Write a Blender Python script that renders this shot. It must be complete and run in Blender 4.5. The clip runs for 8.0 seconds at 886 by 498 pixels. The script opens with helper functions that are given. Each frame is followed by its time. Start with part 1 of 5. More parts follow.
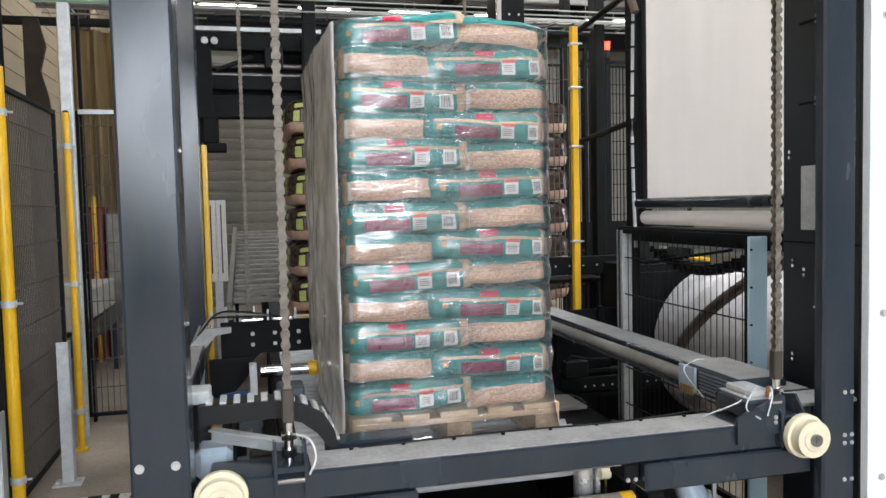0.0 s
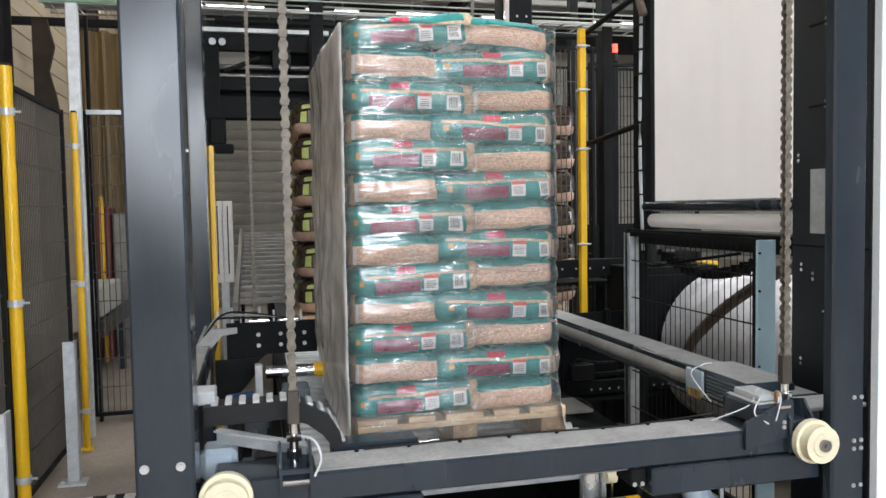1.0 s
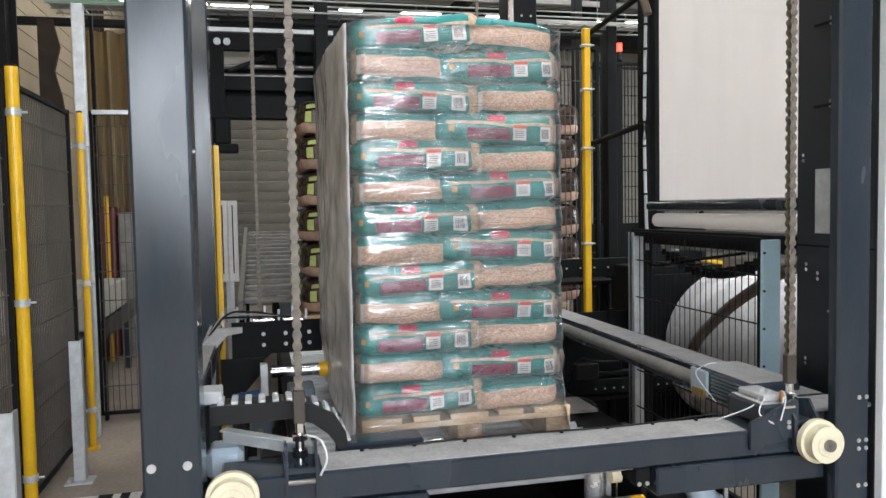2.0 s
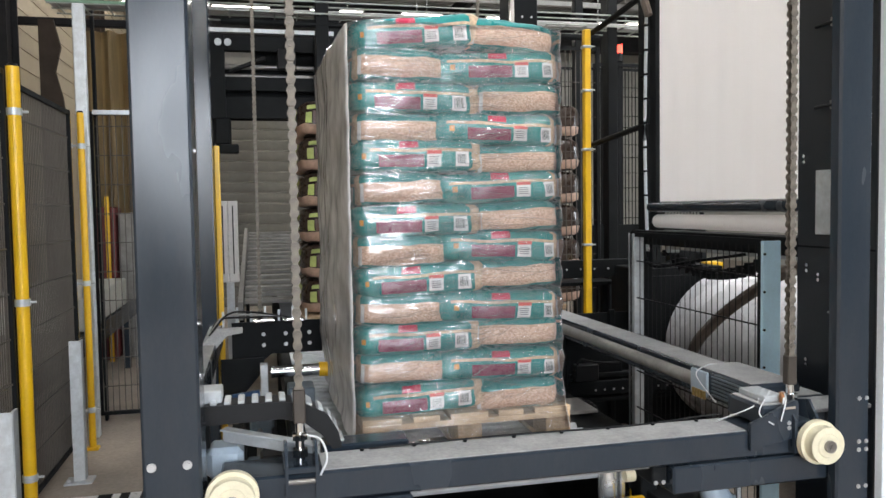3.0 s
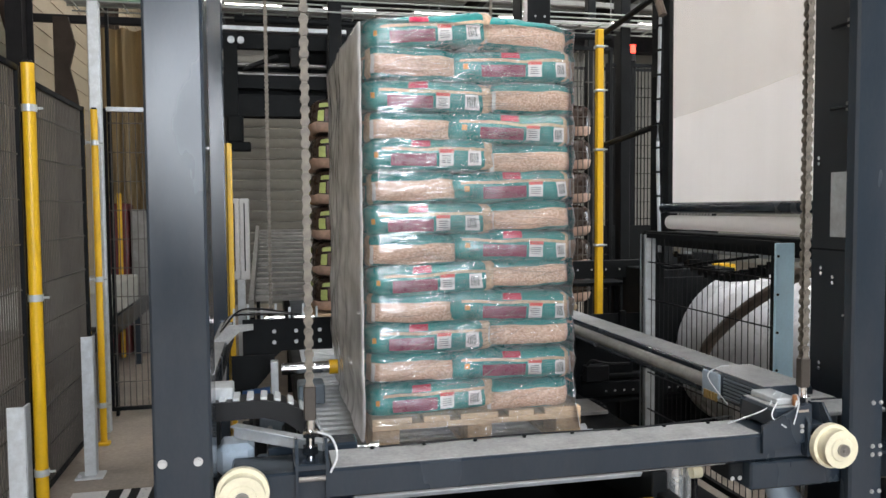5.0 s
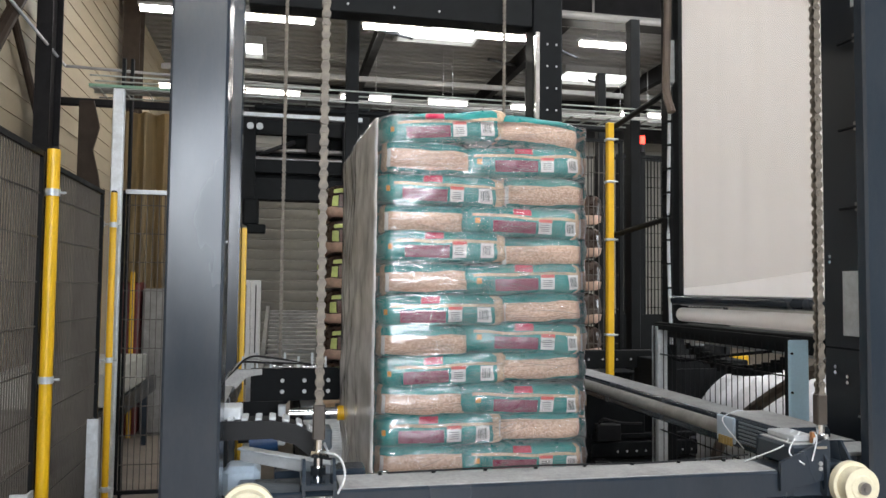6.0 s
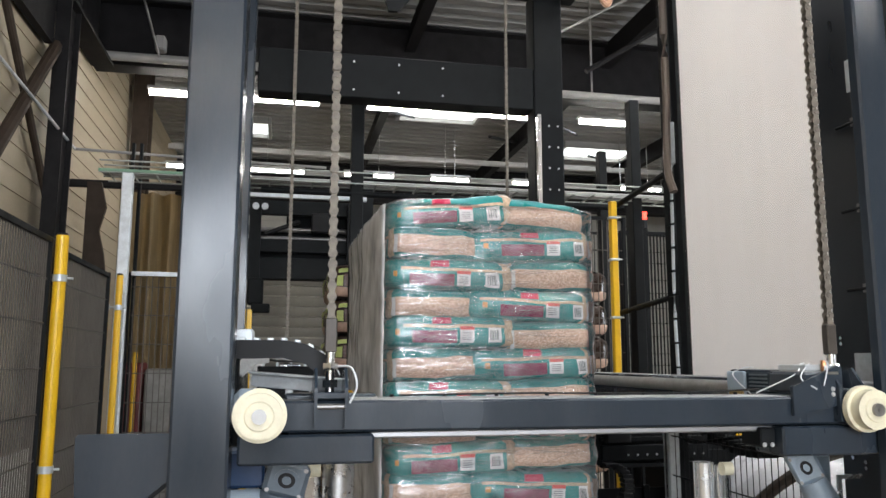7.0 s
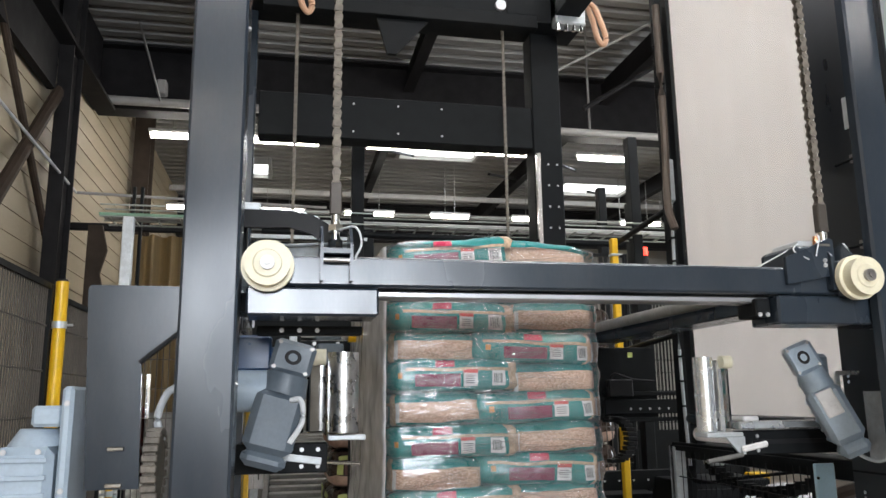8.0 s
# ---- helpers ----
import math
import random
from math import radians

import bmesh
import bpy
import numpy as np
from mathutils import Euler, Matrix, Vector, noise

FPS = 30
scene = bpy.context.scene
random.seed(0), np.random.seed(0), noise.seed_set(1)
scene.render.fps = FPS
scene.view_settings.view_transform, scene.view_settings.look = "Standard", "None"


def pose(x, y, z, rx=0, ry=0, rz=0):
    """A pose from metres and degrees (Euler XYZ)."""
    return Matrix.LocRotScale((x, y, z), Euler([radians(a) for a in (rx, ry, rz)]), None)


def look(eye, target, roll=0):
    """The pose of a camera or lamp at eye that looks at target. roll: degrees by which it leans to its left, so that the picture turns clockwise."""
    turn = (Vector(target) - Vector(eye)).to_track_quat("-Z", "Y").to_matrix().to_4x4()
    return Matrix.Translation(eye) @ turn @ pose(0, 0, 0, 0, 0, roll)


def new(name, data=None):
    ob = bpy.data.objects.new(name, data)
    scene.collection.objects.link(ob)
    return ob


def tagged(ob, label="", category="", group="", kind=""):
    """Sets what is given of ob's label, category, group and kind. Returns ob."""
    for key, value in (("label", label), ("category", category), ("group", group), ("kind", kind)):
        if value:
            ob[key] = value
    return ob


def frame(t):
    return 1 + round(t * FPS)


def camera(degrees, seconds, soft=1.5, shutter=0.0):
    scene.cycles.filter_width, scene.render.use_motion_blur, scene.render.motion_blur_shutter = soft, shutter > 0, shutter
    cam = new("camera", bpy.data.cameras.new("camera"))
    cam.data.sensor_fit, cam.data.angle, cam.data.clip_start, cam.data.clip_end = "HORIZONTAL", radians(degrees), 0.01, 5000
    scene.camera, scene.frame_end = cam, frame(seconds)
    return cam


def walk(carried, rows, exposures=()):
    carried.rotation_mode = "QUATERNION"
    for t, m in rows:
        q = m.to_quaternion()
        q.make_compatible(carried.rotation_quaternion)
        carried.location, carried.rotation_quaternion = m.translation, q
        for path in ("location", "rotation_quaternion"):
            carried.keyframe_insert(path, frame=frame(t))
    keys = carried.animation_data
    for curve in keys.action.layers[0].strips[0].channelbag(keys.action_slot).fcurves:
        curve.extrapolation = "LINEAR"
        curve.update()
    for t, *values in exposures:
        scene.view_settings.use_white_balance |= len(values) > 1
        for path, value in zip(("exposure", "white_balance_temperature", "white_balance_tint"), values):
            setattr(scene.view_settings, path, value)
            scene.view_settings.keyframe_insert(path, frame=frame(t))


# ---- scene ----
cam = camera(60.0, 8.0)
PATH = [
    (0, (0.024, 0.06, 1.449), (0.511, 1.997, 1.338), -1.3),
    (0.5, (0.026, 0.067, 1.448), (0.503, 2.006, 1.344), -1.0),
    (1, (0.024, 0.069, 1.447), (0.496, 2.01, 1.342), -1.0),
    (1.5, (0.021, 0.065, 1.452), (0.484, 2.008, 1.343), -1.1),
    (3, (0.018, 0.063, 1.447), (0.48, 2.007, 1.343), -0.9),
    (3.5, (0.017, 0.068, 1.445), (0.475, 2.011, 1.332), -0.8),
    (4, (0.016, 0.071, 1.441), (0.466, 2.016, 1.314), -0.7),
    (5.5, (0.01, 0.063, 1.462), (0.43, 2.018, 1.405), -0.1),
    (6, (0.0, 0.053, 1.488), (0.412, 2.008, 1.591), 0.6),
    (6.5, (-0.006, 0.054, 1.516), (0.402, 2.001, 1.728), 0.7),
    (7, (-0.018, 0.054, 1.532), (0.383, 1.991, 1.823), 0.1),
    (7.5, (-0.022, 0.059, 1.544), (0.371, 1.99, 1.885), -0.3),
    (8, (-0.02, 0.064, 1.556), (0.377, 1.986, 1.94), -0.7),
]
walk(cam, [(t, look(eye, target, roll)) for t, eye, target, roll in PATH], [(0, -0.06), (5.5, -0.08), (6.5, -0.15), (8, -0.27)])

# ---- world, daylight and hall lamps ----
world = bpy.data.worlds.new("hall_sky")
scene.world = world
world.use_nodes = True
wn = world.node_tree.nodes
sky = wn.new("ShaderNodeTexSky")
sky.sky_type, sky.sun_disc, sky.sun_elevation, sky.sun_rotation = "NISHITA", False, radians(38), radians(200)
wn["Background"].inputs["Strength"].default_value = 0.12
world.node_tree.links.new(sky.outputs[0], wn["Background"].inputs["Color"])
scene.view_settings.exposure = 0.0


def area_lamp(name, m, sx, sy, watts, color):
    data = bpy.data.lights.new(name, "AREA")
    data.shape, data.size, data.size_y, data.energy, data.color = "RECTANGLE", sx, sy, watts, color
    ob = new(name, data)
    ob.matrix_basis = m
    return ob


DAY = (0.83, 0.895, 0.985)
TUBE = (0.915, 0.925, 0.975)
# daylight through the gate opening in the south wall
area_lamp("gate_daylight", look((0.5, -6.9, 2.85), (0.6, 2.0, 1.5)), 3.8, 1.45, 640, DAY)
# daylight below the skylights
area_lamp("skylight_daylight", look((3.9, 3.2, 5.9), (3.9, 3.201, 0)), 2.2, 3.0, 70, DAY)
area_lamp("skylight_daylight", look((2.5, 13.1, 5.9), (2.5, 13.101, 0)), 1.2, 0.9, 60, DAY)
area_lamp("skylight_daylight", look((5.7, 13.1, 5.9), (5.7, 13.101, 0)), 1.4, 0.9, 60, DAY)
# added lamp at the east wall, an unseen source that backlights the film web
area_lamp("web_backlight", look((11.9, 3.6, 2.3), (2.1, 3.2, 1.6)), 4.0, 2.2, 620, DAY)
# long lamps under the unseen near tube rows; the y 5.0 row is added fill
for row_y, row_x, span, watts in ((-5.6, 1.5, 7.5, 50), (-1.6, 1.5, 7.5, 175), (2.4, 2.2, 6.0, 90), (5.0, 2.6, 6.4, 70)):
    area_lamp("unseen_row_lamp", look((row_x, row_y, 4.9), (row_x, row_y + 0.001, 0)), span, 0.12, watts, TUBE)


# ---- materials ----
def material(name):
    m = bpy.data.materials.new(name)
    m.use_nodes = True
    t = m.node_tree
    return m, t, t.nodes["Principled BSDF"]


def coords(t, scale=(1, 1, 1)):
    c = t.nodes.new("ShaderNodeTexCoord")
    mp = t.nodes.new("ShaderNodeMapping")
    mp.inputs["Scale"].default_value = scale
    t.links.new(c.outputs["Object"], mp.inputs["Vector"])
    return mp.outputs[0]


def noise_node(t, vec, scale, detail=4.0, rough=0.6):
    n = t.nodes.new("ShaderNodeTexNoise")
    n.inputs["Scale"].default_value, n.inputs["Detail"].default_value, n.inputs["Roughness"].default_value = scale, detail, rough
    t.links.new(vec, n.inputs["Vector"])
    return n.outputs["Fac"]


def ramp(t, fac, stops):
    r = t.nodes.new("ShaderNodeValToRGB")
    el = r.color_ramp.elements
    while len(el) < len(stops):
        el.new(0.5)
    for e, (p, c) in zip(el, stops):
        e.position, e.color = p, (*c, 1)
    t.links.new(fac, r.inputs["Fac"])
    return r.outputs["Color"]


def mix_color(t, fac, a, b, mode="MIX"):
    n = t.nodes.new("ShaderNodeMix")
    n.data_type, n.blend_type = "RGBA", mode
    for socket, v in ((n.inputs["Factor"], fac), (n.inputs["A"], a), (n.inputs["B"], b)):
        if hasattr(v, "links"):
            t.links.new(v, socket)
        else:
            socket.default_value = v if isinstance(v, float) else (*v, 1)
    return n.outputs["Result"]


def bump(t, bsdf, height, strength, distance=0.002):
    b = t.nodes.new("ShaderNodeBump")
    b.inputs["Strength"].default_value, b.inputs["Distance"].default_value = strength, distance
    t.links.new(height, b.inputs["Height"])
    t.links.new(b.outputs[0], bsdf.inputs["Normal"])


def paint(name, color, rough=0.4, metal=0.0, wear=0.25, scale=6.0, grain=90.0, bump_amount=0.12, stretch=(1, 1, 1), dirt=None, spec=0.5, speck=0.045):
    """Painted or bare surface: two scales of variation in colour and gloss, and fine relief."""
    m, t, b = material(name)
    v = coords(t, stretch)
    big, fine = noise_node(t, v, scale), noise_node(t, v, grain, 3.0)
    dark = tuple(c * (1 - wear) for c in color)
    light = tuple(min(1, c * (1 + wear)) for c in color)
    col = ramp(t, big, [(0.3, dark), (0.7, light)])
    if dirt:
        patch = ramp(t, noise_node(t, v, scale * 2.3, 8.0, 0.75), [(0.42, (0, 0, 0)), (0.9, (0.75, 0.75, 0.75))])
        col = mix_color(t, patch, col, dirt)
    grainy = ramp(t, fine, [(0.3, (1 - speck,) * 3), (0.7, (1 + speck * 0.8,) * 3)])
    t.links.new(mix_color(t, 1.0, col, grainy, "MULTIPLY"), b.inputs["Base Color"])
    t.links.new(ramp(t, big, [(0.3, (max(0, rough - 0.1),) * 3), (0.75, (min(1, rough + 0.12),) * 3)]), b.inputs["Roughness"])
    b.inputs["Metallic"].default_value = metal
    b.inputs["Specular IOR Level"].default_value = spec
    if bump_amount:
        bump(t, b, fine, bump_amount)
    return m


def glow(name, color, strength):
    m, t, b = material(name)
    b.inputs["Base Color"].default_value = (*color, 1)
    b.inputs["Emission Color"].default_value = (*color, 1)
    b.inputs["Emission Strength"].default_value = strength
    return m


ANTHRACITE = paint("anthracite_paint", (0.020, 0.029, 0.041), 0.22, wear=0.10, scale=2.2, dirt=(0.036, 0.042, 0.050), bump_amount=0.05, stretch=(1.6, 1.6, 0.5))
DARK_PANEL = paint("dark_blue_black_paint", (0.011, 0.014, 0.019), 0.34, wear=0.1, scale=2.0, bump_amount=0.04, stretch=(1.5, 1.5, 0.5))
ANTHRACITE_DUSTY = paint("dusty_anthracite_top", (0.33, 0.335, 0.335), 0.75, wear=0.22, scale=9, dirt=(0.44, 0.44, 0.435), speck=0.14)
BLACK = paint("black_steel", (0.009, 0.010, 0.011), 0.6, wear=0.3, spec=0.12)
BLACK_PLASTIC = paint("black_plastic", (0.014, 0.014, 0.015), 0.5, wear=0.2, grain=200, spec=0.2)
FENCE_WIRE = paint("dusty_fence_wire", (0.10, 0.09, 0.08), 0.6, wear=0.2, spec=0.3)
GALV = paint("galvanised_steel", (0.54, 0.57, 0.59), 0.42, 0.3, wear=0.15, scale=18, dirt=(0.4, 0.4, 0.4))
CHROME = paint("bright_steel", (0.72, 0.72, 0.72), 0.14, 1.0, wear=0.08, scale=20, bump_amount=0.02)
SATIN = paint("satin_zinc", (0.74, 0.75, 0.75), 0.26, 0.75, wear=0.05, scale=8, bump_amount=0.03)
ROLLER = paint("worn_bright_roller", (0.5, 0.5, 0.5), 0.3, 1.0, wear=0.15, scale=25)
BOLT_STEEL = paint("zinc_bolt_steel", (0.5, 0.5, 0.5), 0.42, 0.6, wear=0.2, scale=15)
STEEL = paint("raw_steel", (0.3, 0.29, 0.28), 0.42, 0.9, wear=0.2, scale=15)
CHAIN = paint("oiled_chain_steel", (0.17, 0.15, 0.125), 0.55, 0.25, wear=0.35, scale=30, dirt=(0.05, 0.042, 0.034), spec=0.35)
CHAIN_DARK = paint("greasy_dark_steel", (0.06, 0.05, 0.042), 0.5, 0.3, wear=0.3)
YELLOW = paint("safety_yellow_paint", (0.80, 0.47, 0.012), 0.38, wear=0.08, scale=5, dirt=(0.62, 0.36, 0.03))
NYLON = paint("cream_nylon", (0.74, 0.69, 0.52), 0.4, wear=0.07, scale=15, dirt=(0.6, 0.55, 0.4))
WHITE_PLASTIC = paint("white_cable_sheath", (0.62, 0.64, 0.66), 0.45, wear=0.06)
MOTOR = paint("grey_blue_motor_paint", (0.115, 0.145, 0.175), 0.42, wear=0.08, scale=14, dirt=(0.08, 0.10, 0.12))
MOTOR_PALE = paint("pale_grey_motor_paint", (0.36, 0.44, 0.52), 0.40, wear=0.06, scale=9, dirt=(0.28, 0.33, 0.38))
BLUE = paint("blue_enamel", (0.012, 0.05, 0.14), 0.35, wear=0.15)
ALU = paint("aluminium_profile", (0.42, 0.42, 0.43), 0.46, 0.9, wear=0.1, scale=12, stretch=(0.2, 1, 1))
WOOD = paint("pallet_pine", (0.62, 0.45, 0.29), 0.75, wear=0.25, scale=7, grain=60, bump_amount=0.4, stretch=(1, 6, 6), dirt=(0.4, 0.27, 0.16), speck=0.14)
CHIP = paint("pressed_wood_block", (0.42, 0.29, 0.18), 0.85, wear=0.3, scale=30, grain=120, bump_amount=0.5, speck=0.14)
CONCRETE = paint("hall_concrete", (0.35, 0.295, 0.245), 0.72, wear=0.2, scale=1.6, grain=40, dirt=(0.2, 0.185, 0.165), bump_amount=0.3, speck=0.14)
PALE_BLUE = paint("pale_blue_panel", (0.48, 0.70, 0.85), 0.5, wear=0.07)
PALE_DOOR = paint("pale_grey_blue_door", (0.78, 0.84, 0.90), 0.45, wear=0.05, scale=2)
WALL_BEIGE = paint("beige_cladding", (0.42, 0.35, 0.245), 0.6, wear=0.12, scale=1.2, stretch=(1, 0.3, 1), dirt=(0.34, 0.285, 0.2))
WALL_PALE = paint("pale_grey_cladding", (0.50, 0.49, 0.45), 0.6, wear=0.1, scale=1.0, dirt=(0.42, 0.41, 0.38))
CURTAIN = paint("tan_strip_curtain", (0.36, 0.27, 0.14), 0.5, wear=0.3, scale=3, stretch=(3, 3, 0.2), dirt=(0.24, 0.17, 0.09))
ROOF = paint("grey_roof_deck", (0.25, 0.242, 0.23), 0.6, wear=0.15, scale=1.5, dirt=(0.22, 0.215, 0.205))
ROOF_STEEL = paint("dark_roof_steel", (0.018, 0.017, 0.018), 0.7, wear=0.25, spec=0.1)
BROWN_STEEL = paint("brown_column_paint", (0.045, 0.033, 0.025), 0.7, wear=0.25, spec=0.15)
SLAT = paint("dusty_conveyor_steel", (0.26, 0.25, 0.235), 0.55, 0.2, wear=0.3, scale=8, dirt=(0.16, 0.15, 0.14))
PIPE = paint("grey_pipe_lagging", (0.36, 0.35, 0.34), 0.5, wear=0.12)
TRAY = paint("zinc_cable_tray", (0.36, 0.38, 0.35), 0.5, 0.4, wear=0.15)
GREEN_TRAY = paint("green_tray_edge", (0.15, 0.27, 0.18), 0.5, wear=0.2)
HOSE = paint("brown_hose", (0.13, 0.10, 0.08), 0.5, wear=0.2)
SALMON = paint("salmon_hose", (0.62, 0.36, 0.23), 0.5, wear=0.1)
TEAL = paint("teal_bag_print", (0.0005, 0.195, 0.182), 0.30, wear=0.22, scale=14, grain=70, bump_amount=0.2)
BURGUNDY = paint("burgundy_print", (0.20, 0.014, 0.06), 0.3, wear=0.12, scale=20)
RED = paint("crimson_print", (0.48, 0.014, 0.06), 0.3, wear=0.12, scale=20)
LABEL = paint("white_label_print", (0.72, 0.70, 0.69), 0.35, wear=0.07, scale=30)
PINK = paint("red_label_print", (0.58, 0.07, 0.06), 0.35, wear=0.15, scale=30)
INK = paint("grey_black_ink", (0.08, 0.10, 0.10), 0.4, wear=0.2)
ORANGE = paint("orange_print", (0.55, 0.25, 0.03), 0.4, wear=0.2)
SOIL_BAG = paint("dark_brown_bag_film", (0.035, 0.02, 0.014), 0.28, wear=0.4, scale=12, grain=50, bump_amount=0.3)
LIME = paint("lime_green_print", (0.58, 0.66, 0.22), 0.35, wear=0.15, scale=18)
MAROON = paint("maroon_photo_print", (0.10, 0.03, 0.022), 0.35, wear=0.6, scale=40, dirt=(0.4, 0.3, 0.26))
BARE_BAG = paint("tan_bag_band", (0.56, 0.38, 0.29), 0.45, wear=0.2, scale=25)
FILM_ROLL = paint("white_film_roll", (0.60, 0.60, 0.62), 0.25, wear=0.08, scale=5, grain=30, bump_amount=0.5)
TUBE_GLOW = glow("lit_fluorescent_tube", (1.0, 0.96, 0.88), 55.0)
SKY_GLOW = glow("bright_skylight_sheet", (0.95, 1.0, 0.98), 3.0)
RED_GLOW = glow("lit_red_signal", (1.0, 0.05, 0.03), 5.0)
GREEN_GLOW = glow("lit_green_signal", (0.1, 1.0, 0.25), 2.0)
WINDOW_GLOW = glow("distant_daylit_window", (0.9, 0.97, 1.0), 2.5)


def pellet_material():
    """Wood pellets seen through clear bag film: short light grains with dark gaps."""
    m, t, b = material("wood_pellets_in_bag")
    v = coords(t, (1.0, 1.0, 1.7))
    cells = t.nodes.new("ShaderNodeTexVoronoi")
    cells.inputs["Scale"].default_value, cells.inputs["Randomness"].default_value = 165, 1.0
    t.links.new(v, cells.inputs["Vector"])
    tone = ramp(t, cells.outputs["Color"], [(0.1, (0.56, 0.345, 0.24)), (0.55, (0.79, 0.54, 0.405)), (0.95, (0.92, 0.70, 0.56))])
    gaps = ramp(t, cells.outputs["Distance"], [(0.25, (1, 1, 1)), (0.75, (0.66, 0.60, 0.54))])
    t.links.new(mix_color(t, 1.0, tone, gaps, "MULTIPLY"), b.inputs["Base Color"])
    b.inputs["Roughness"].default_value = 0.35
    bump(t, b, cells.outputs["Distance"], 0.5, 0.003)
    return m


PELLETS = pellet_material()


def film_material(name, haze, tint, ripple, scale=(1, 1, 1), strength=0.7, ladder=0.0, ior=1.75):
    """Clear stretch film: mostly transparent, a little milky, and glossy over its ripples."""
    m, t, b = material(name)
    nodes, links = t.nodes, t.links
    v = coords(t, scale)
    v.node.inputs["Rotation"].default_value = (0, radians(7), 0)
    waves = noise_node(t, v, ripple, 2.5, 0.55)
    bn = nodes.new("ShaderNodeBump")
    bn.inputs["Strength"].default_value, bn.inputs["Distance"].default_value = strength, 0.01
    height = waves
    if ladder:  # fine crosswise ripples gathered in upright bands
        bands = nodes.new("ShaderNodeTexWave")
        bands.bands_direction = "Z"
        for socket, value in (("Scale", 20.0), ("Distortion", 3.0), ("Detail", 1.5), ("Detail Scale", 0.6)):
            bands.inputs[socket].default_value = value
        links.new(coords(t), bands.inputs["Vector"])
        where = ramp(t, noise_node(t, coords(t, (1, 1, 0.25)), 7.0, 2.0), [(0.5, (0, 0, 0)), (0.64, (1, 1, 1))])
        mask = nodes.new("ShaderNodeMath")
        mask.operation = "MULTIPLY"
        links.new(where, mask.inputs[0])
        links.new(bands.outputs["Fac"], mask.inputs[1])
        total = nodes.new("ShaderNodeMath")
        total.operation = "MULTIPLY_ADD"
        total.inputs[1].default_value = ladder
        links.new(mask.outputs[0], total.inputs[0])
        links.new(waves, total.inputs[2])
        height = total.outputs[0]
    links.new(height, bn.inputs["Height"])
    clear = nodes.new("ShaderNodeBsdfTransparent")
    clear.inputs["Color"].default_value = (0.97, 0.975, 0.98, 1)
    milk = nodes.new("ShaderNodeBsdfDiffuse")
    milk.inputs["Color"].default_value = (*tint, 1)
    shine = nodes.new("ShaderNodeBsdfGlossy")
    shine.inputs["Roughness"].default_value = 0.12
    fres = nodes.new("ShaderNodeFresnel")
    fres.inputs["IOR"].default_value = ior
    for n in (shine, fres, milk):
        links.new(bn.outputs[0], n.inputs["Normal"])
    veil = nodes.new("ShaderNodeMapRange")
    veil.inputs["From Min"].default_value, veil.inputs["From Max"].default_value = 0.35, 0.7
    veil.inputs["To Min"].default_value, veil.inputs["To Max"].default_value = haze * 0.75, min(0.97, haze * 1.35)
    links.new(waves, veil.inputs["Value"])
    one = nodes.new("ShaderNodeMixShader")
    links.new(veil.outputs[0], one.inputs["Fac"])
    links.new(clear.outputs[0], one.inputs[1])
    links.new(milk.outputs[0], one.inputs[2])
    two = nodes.new("ShaderNodeMixShader")
    links.new(fres.outputs[0], two.inputs["Fac"])
    links.new(one.outputs[0], two.inputs[1])
    links.new(shine.outputs[0], two.inputs[2])
    links.new(two.outputs[0], nodes["Material Output"].inputs["Surface"])
    return m


FILM_FRONT = film_material("clear_hood_film", 0.06, (0.78, 0.80, 0.83), 10.0, (1.0, 1.0, 3.8), 0.52, 0.40)
FILM_SIDE = film_material("hazy_gusset_film", 0.80, (0.97, 0.98, 1.0), 6.0, (1.0, 1.0, 1.0), 0.4, 0.0, 1.22)


FILM_RIDGE = film_material("gathered_film_ridge", 0.22, (0.86, 0.88, 0.90), 20.0, (1, 1, 1), 0.3)


def web_material(name, low, high):
    """White translucent film web hanging in tension, with faint vertical creases."""
    m, t, b = material(name)
    v = coords(t, (1, 6, 0.25))
    n = noise_node(t, v, 3.0, 4.0)
    t.links.new(ramp(t, n, [(0.3, low), (0.7, high)]), b.inputs["Base Color"])
    b.inputs["Roughness"].default_value = 0.38
    bump(t, b, n, 0.25, 0.01)
    back = t.nodes.new("ShaderNodeBsdfTranslucent")
    back.inputs["Color"].default_value = (*high, 1)
    both = t.nodes.new("ShaderNodeMixShader")
    both.inputs["Fac"].default_value = 0.5
    t.links.new(b.outputs[0], both.inputs[1])
    t.links.new(back.outputs[0], both.inputs[2])
    t.links.new(both.outputs[0], t.nodes["Material Output"].inputs["Surface"])
    return m


def sheer_material(name, color, cover):
    """A thin, mostly clear film layer with a warm cast."""
    m, t, b = material(name)
    b.inputs["Base Color"].default_value, b.inputs["Roughness"].default_value = (*color, 1), 0.4
    clear = t.nodes.new("ShaderNodeBsdfTransparent")
    both = t.nodes.new("ShaderNodeMixShader")
    streaks = ramp(t, noise_node(t, coords(t, (1, 6, 0.3)), 2.5), [(0.3, (cover * 0.9,) * 3), (0.7, (cover * 1.1,) * 3)])
    t.links.new(streaks, both.inputs["Fac"])
    t.links.new(clear.outputs[0], both.inputs[1])
    t.links.new(b.outputs[0], both.inputs[2])
    t.links.new(both.outputs[0], t.nodes["Material Output"].inputs["Surface"])
    return m


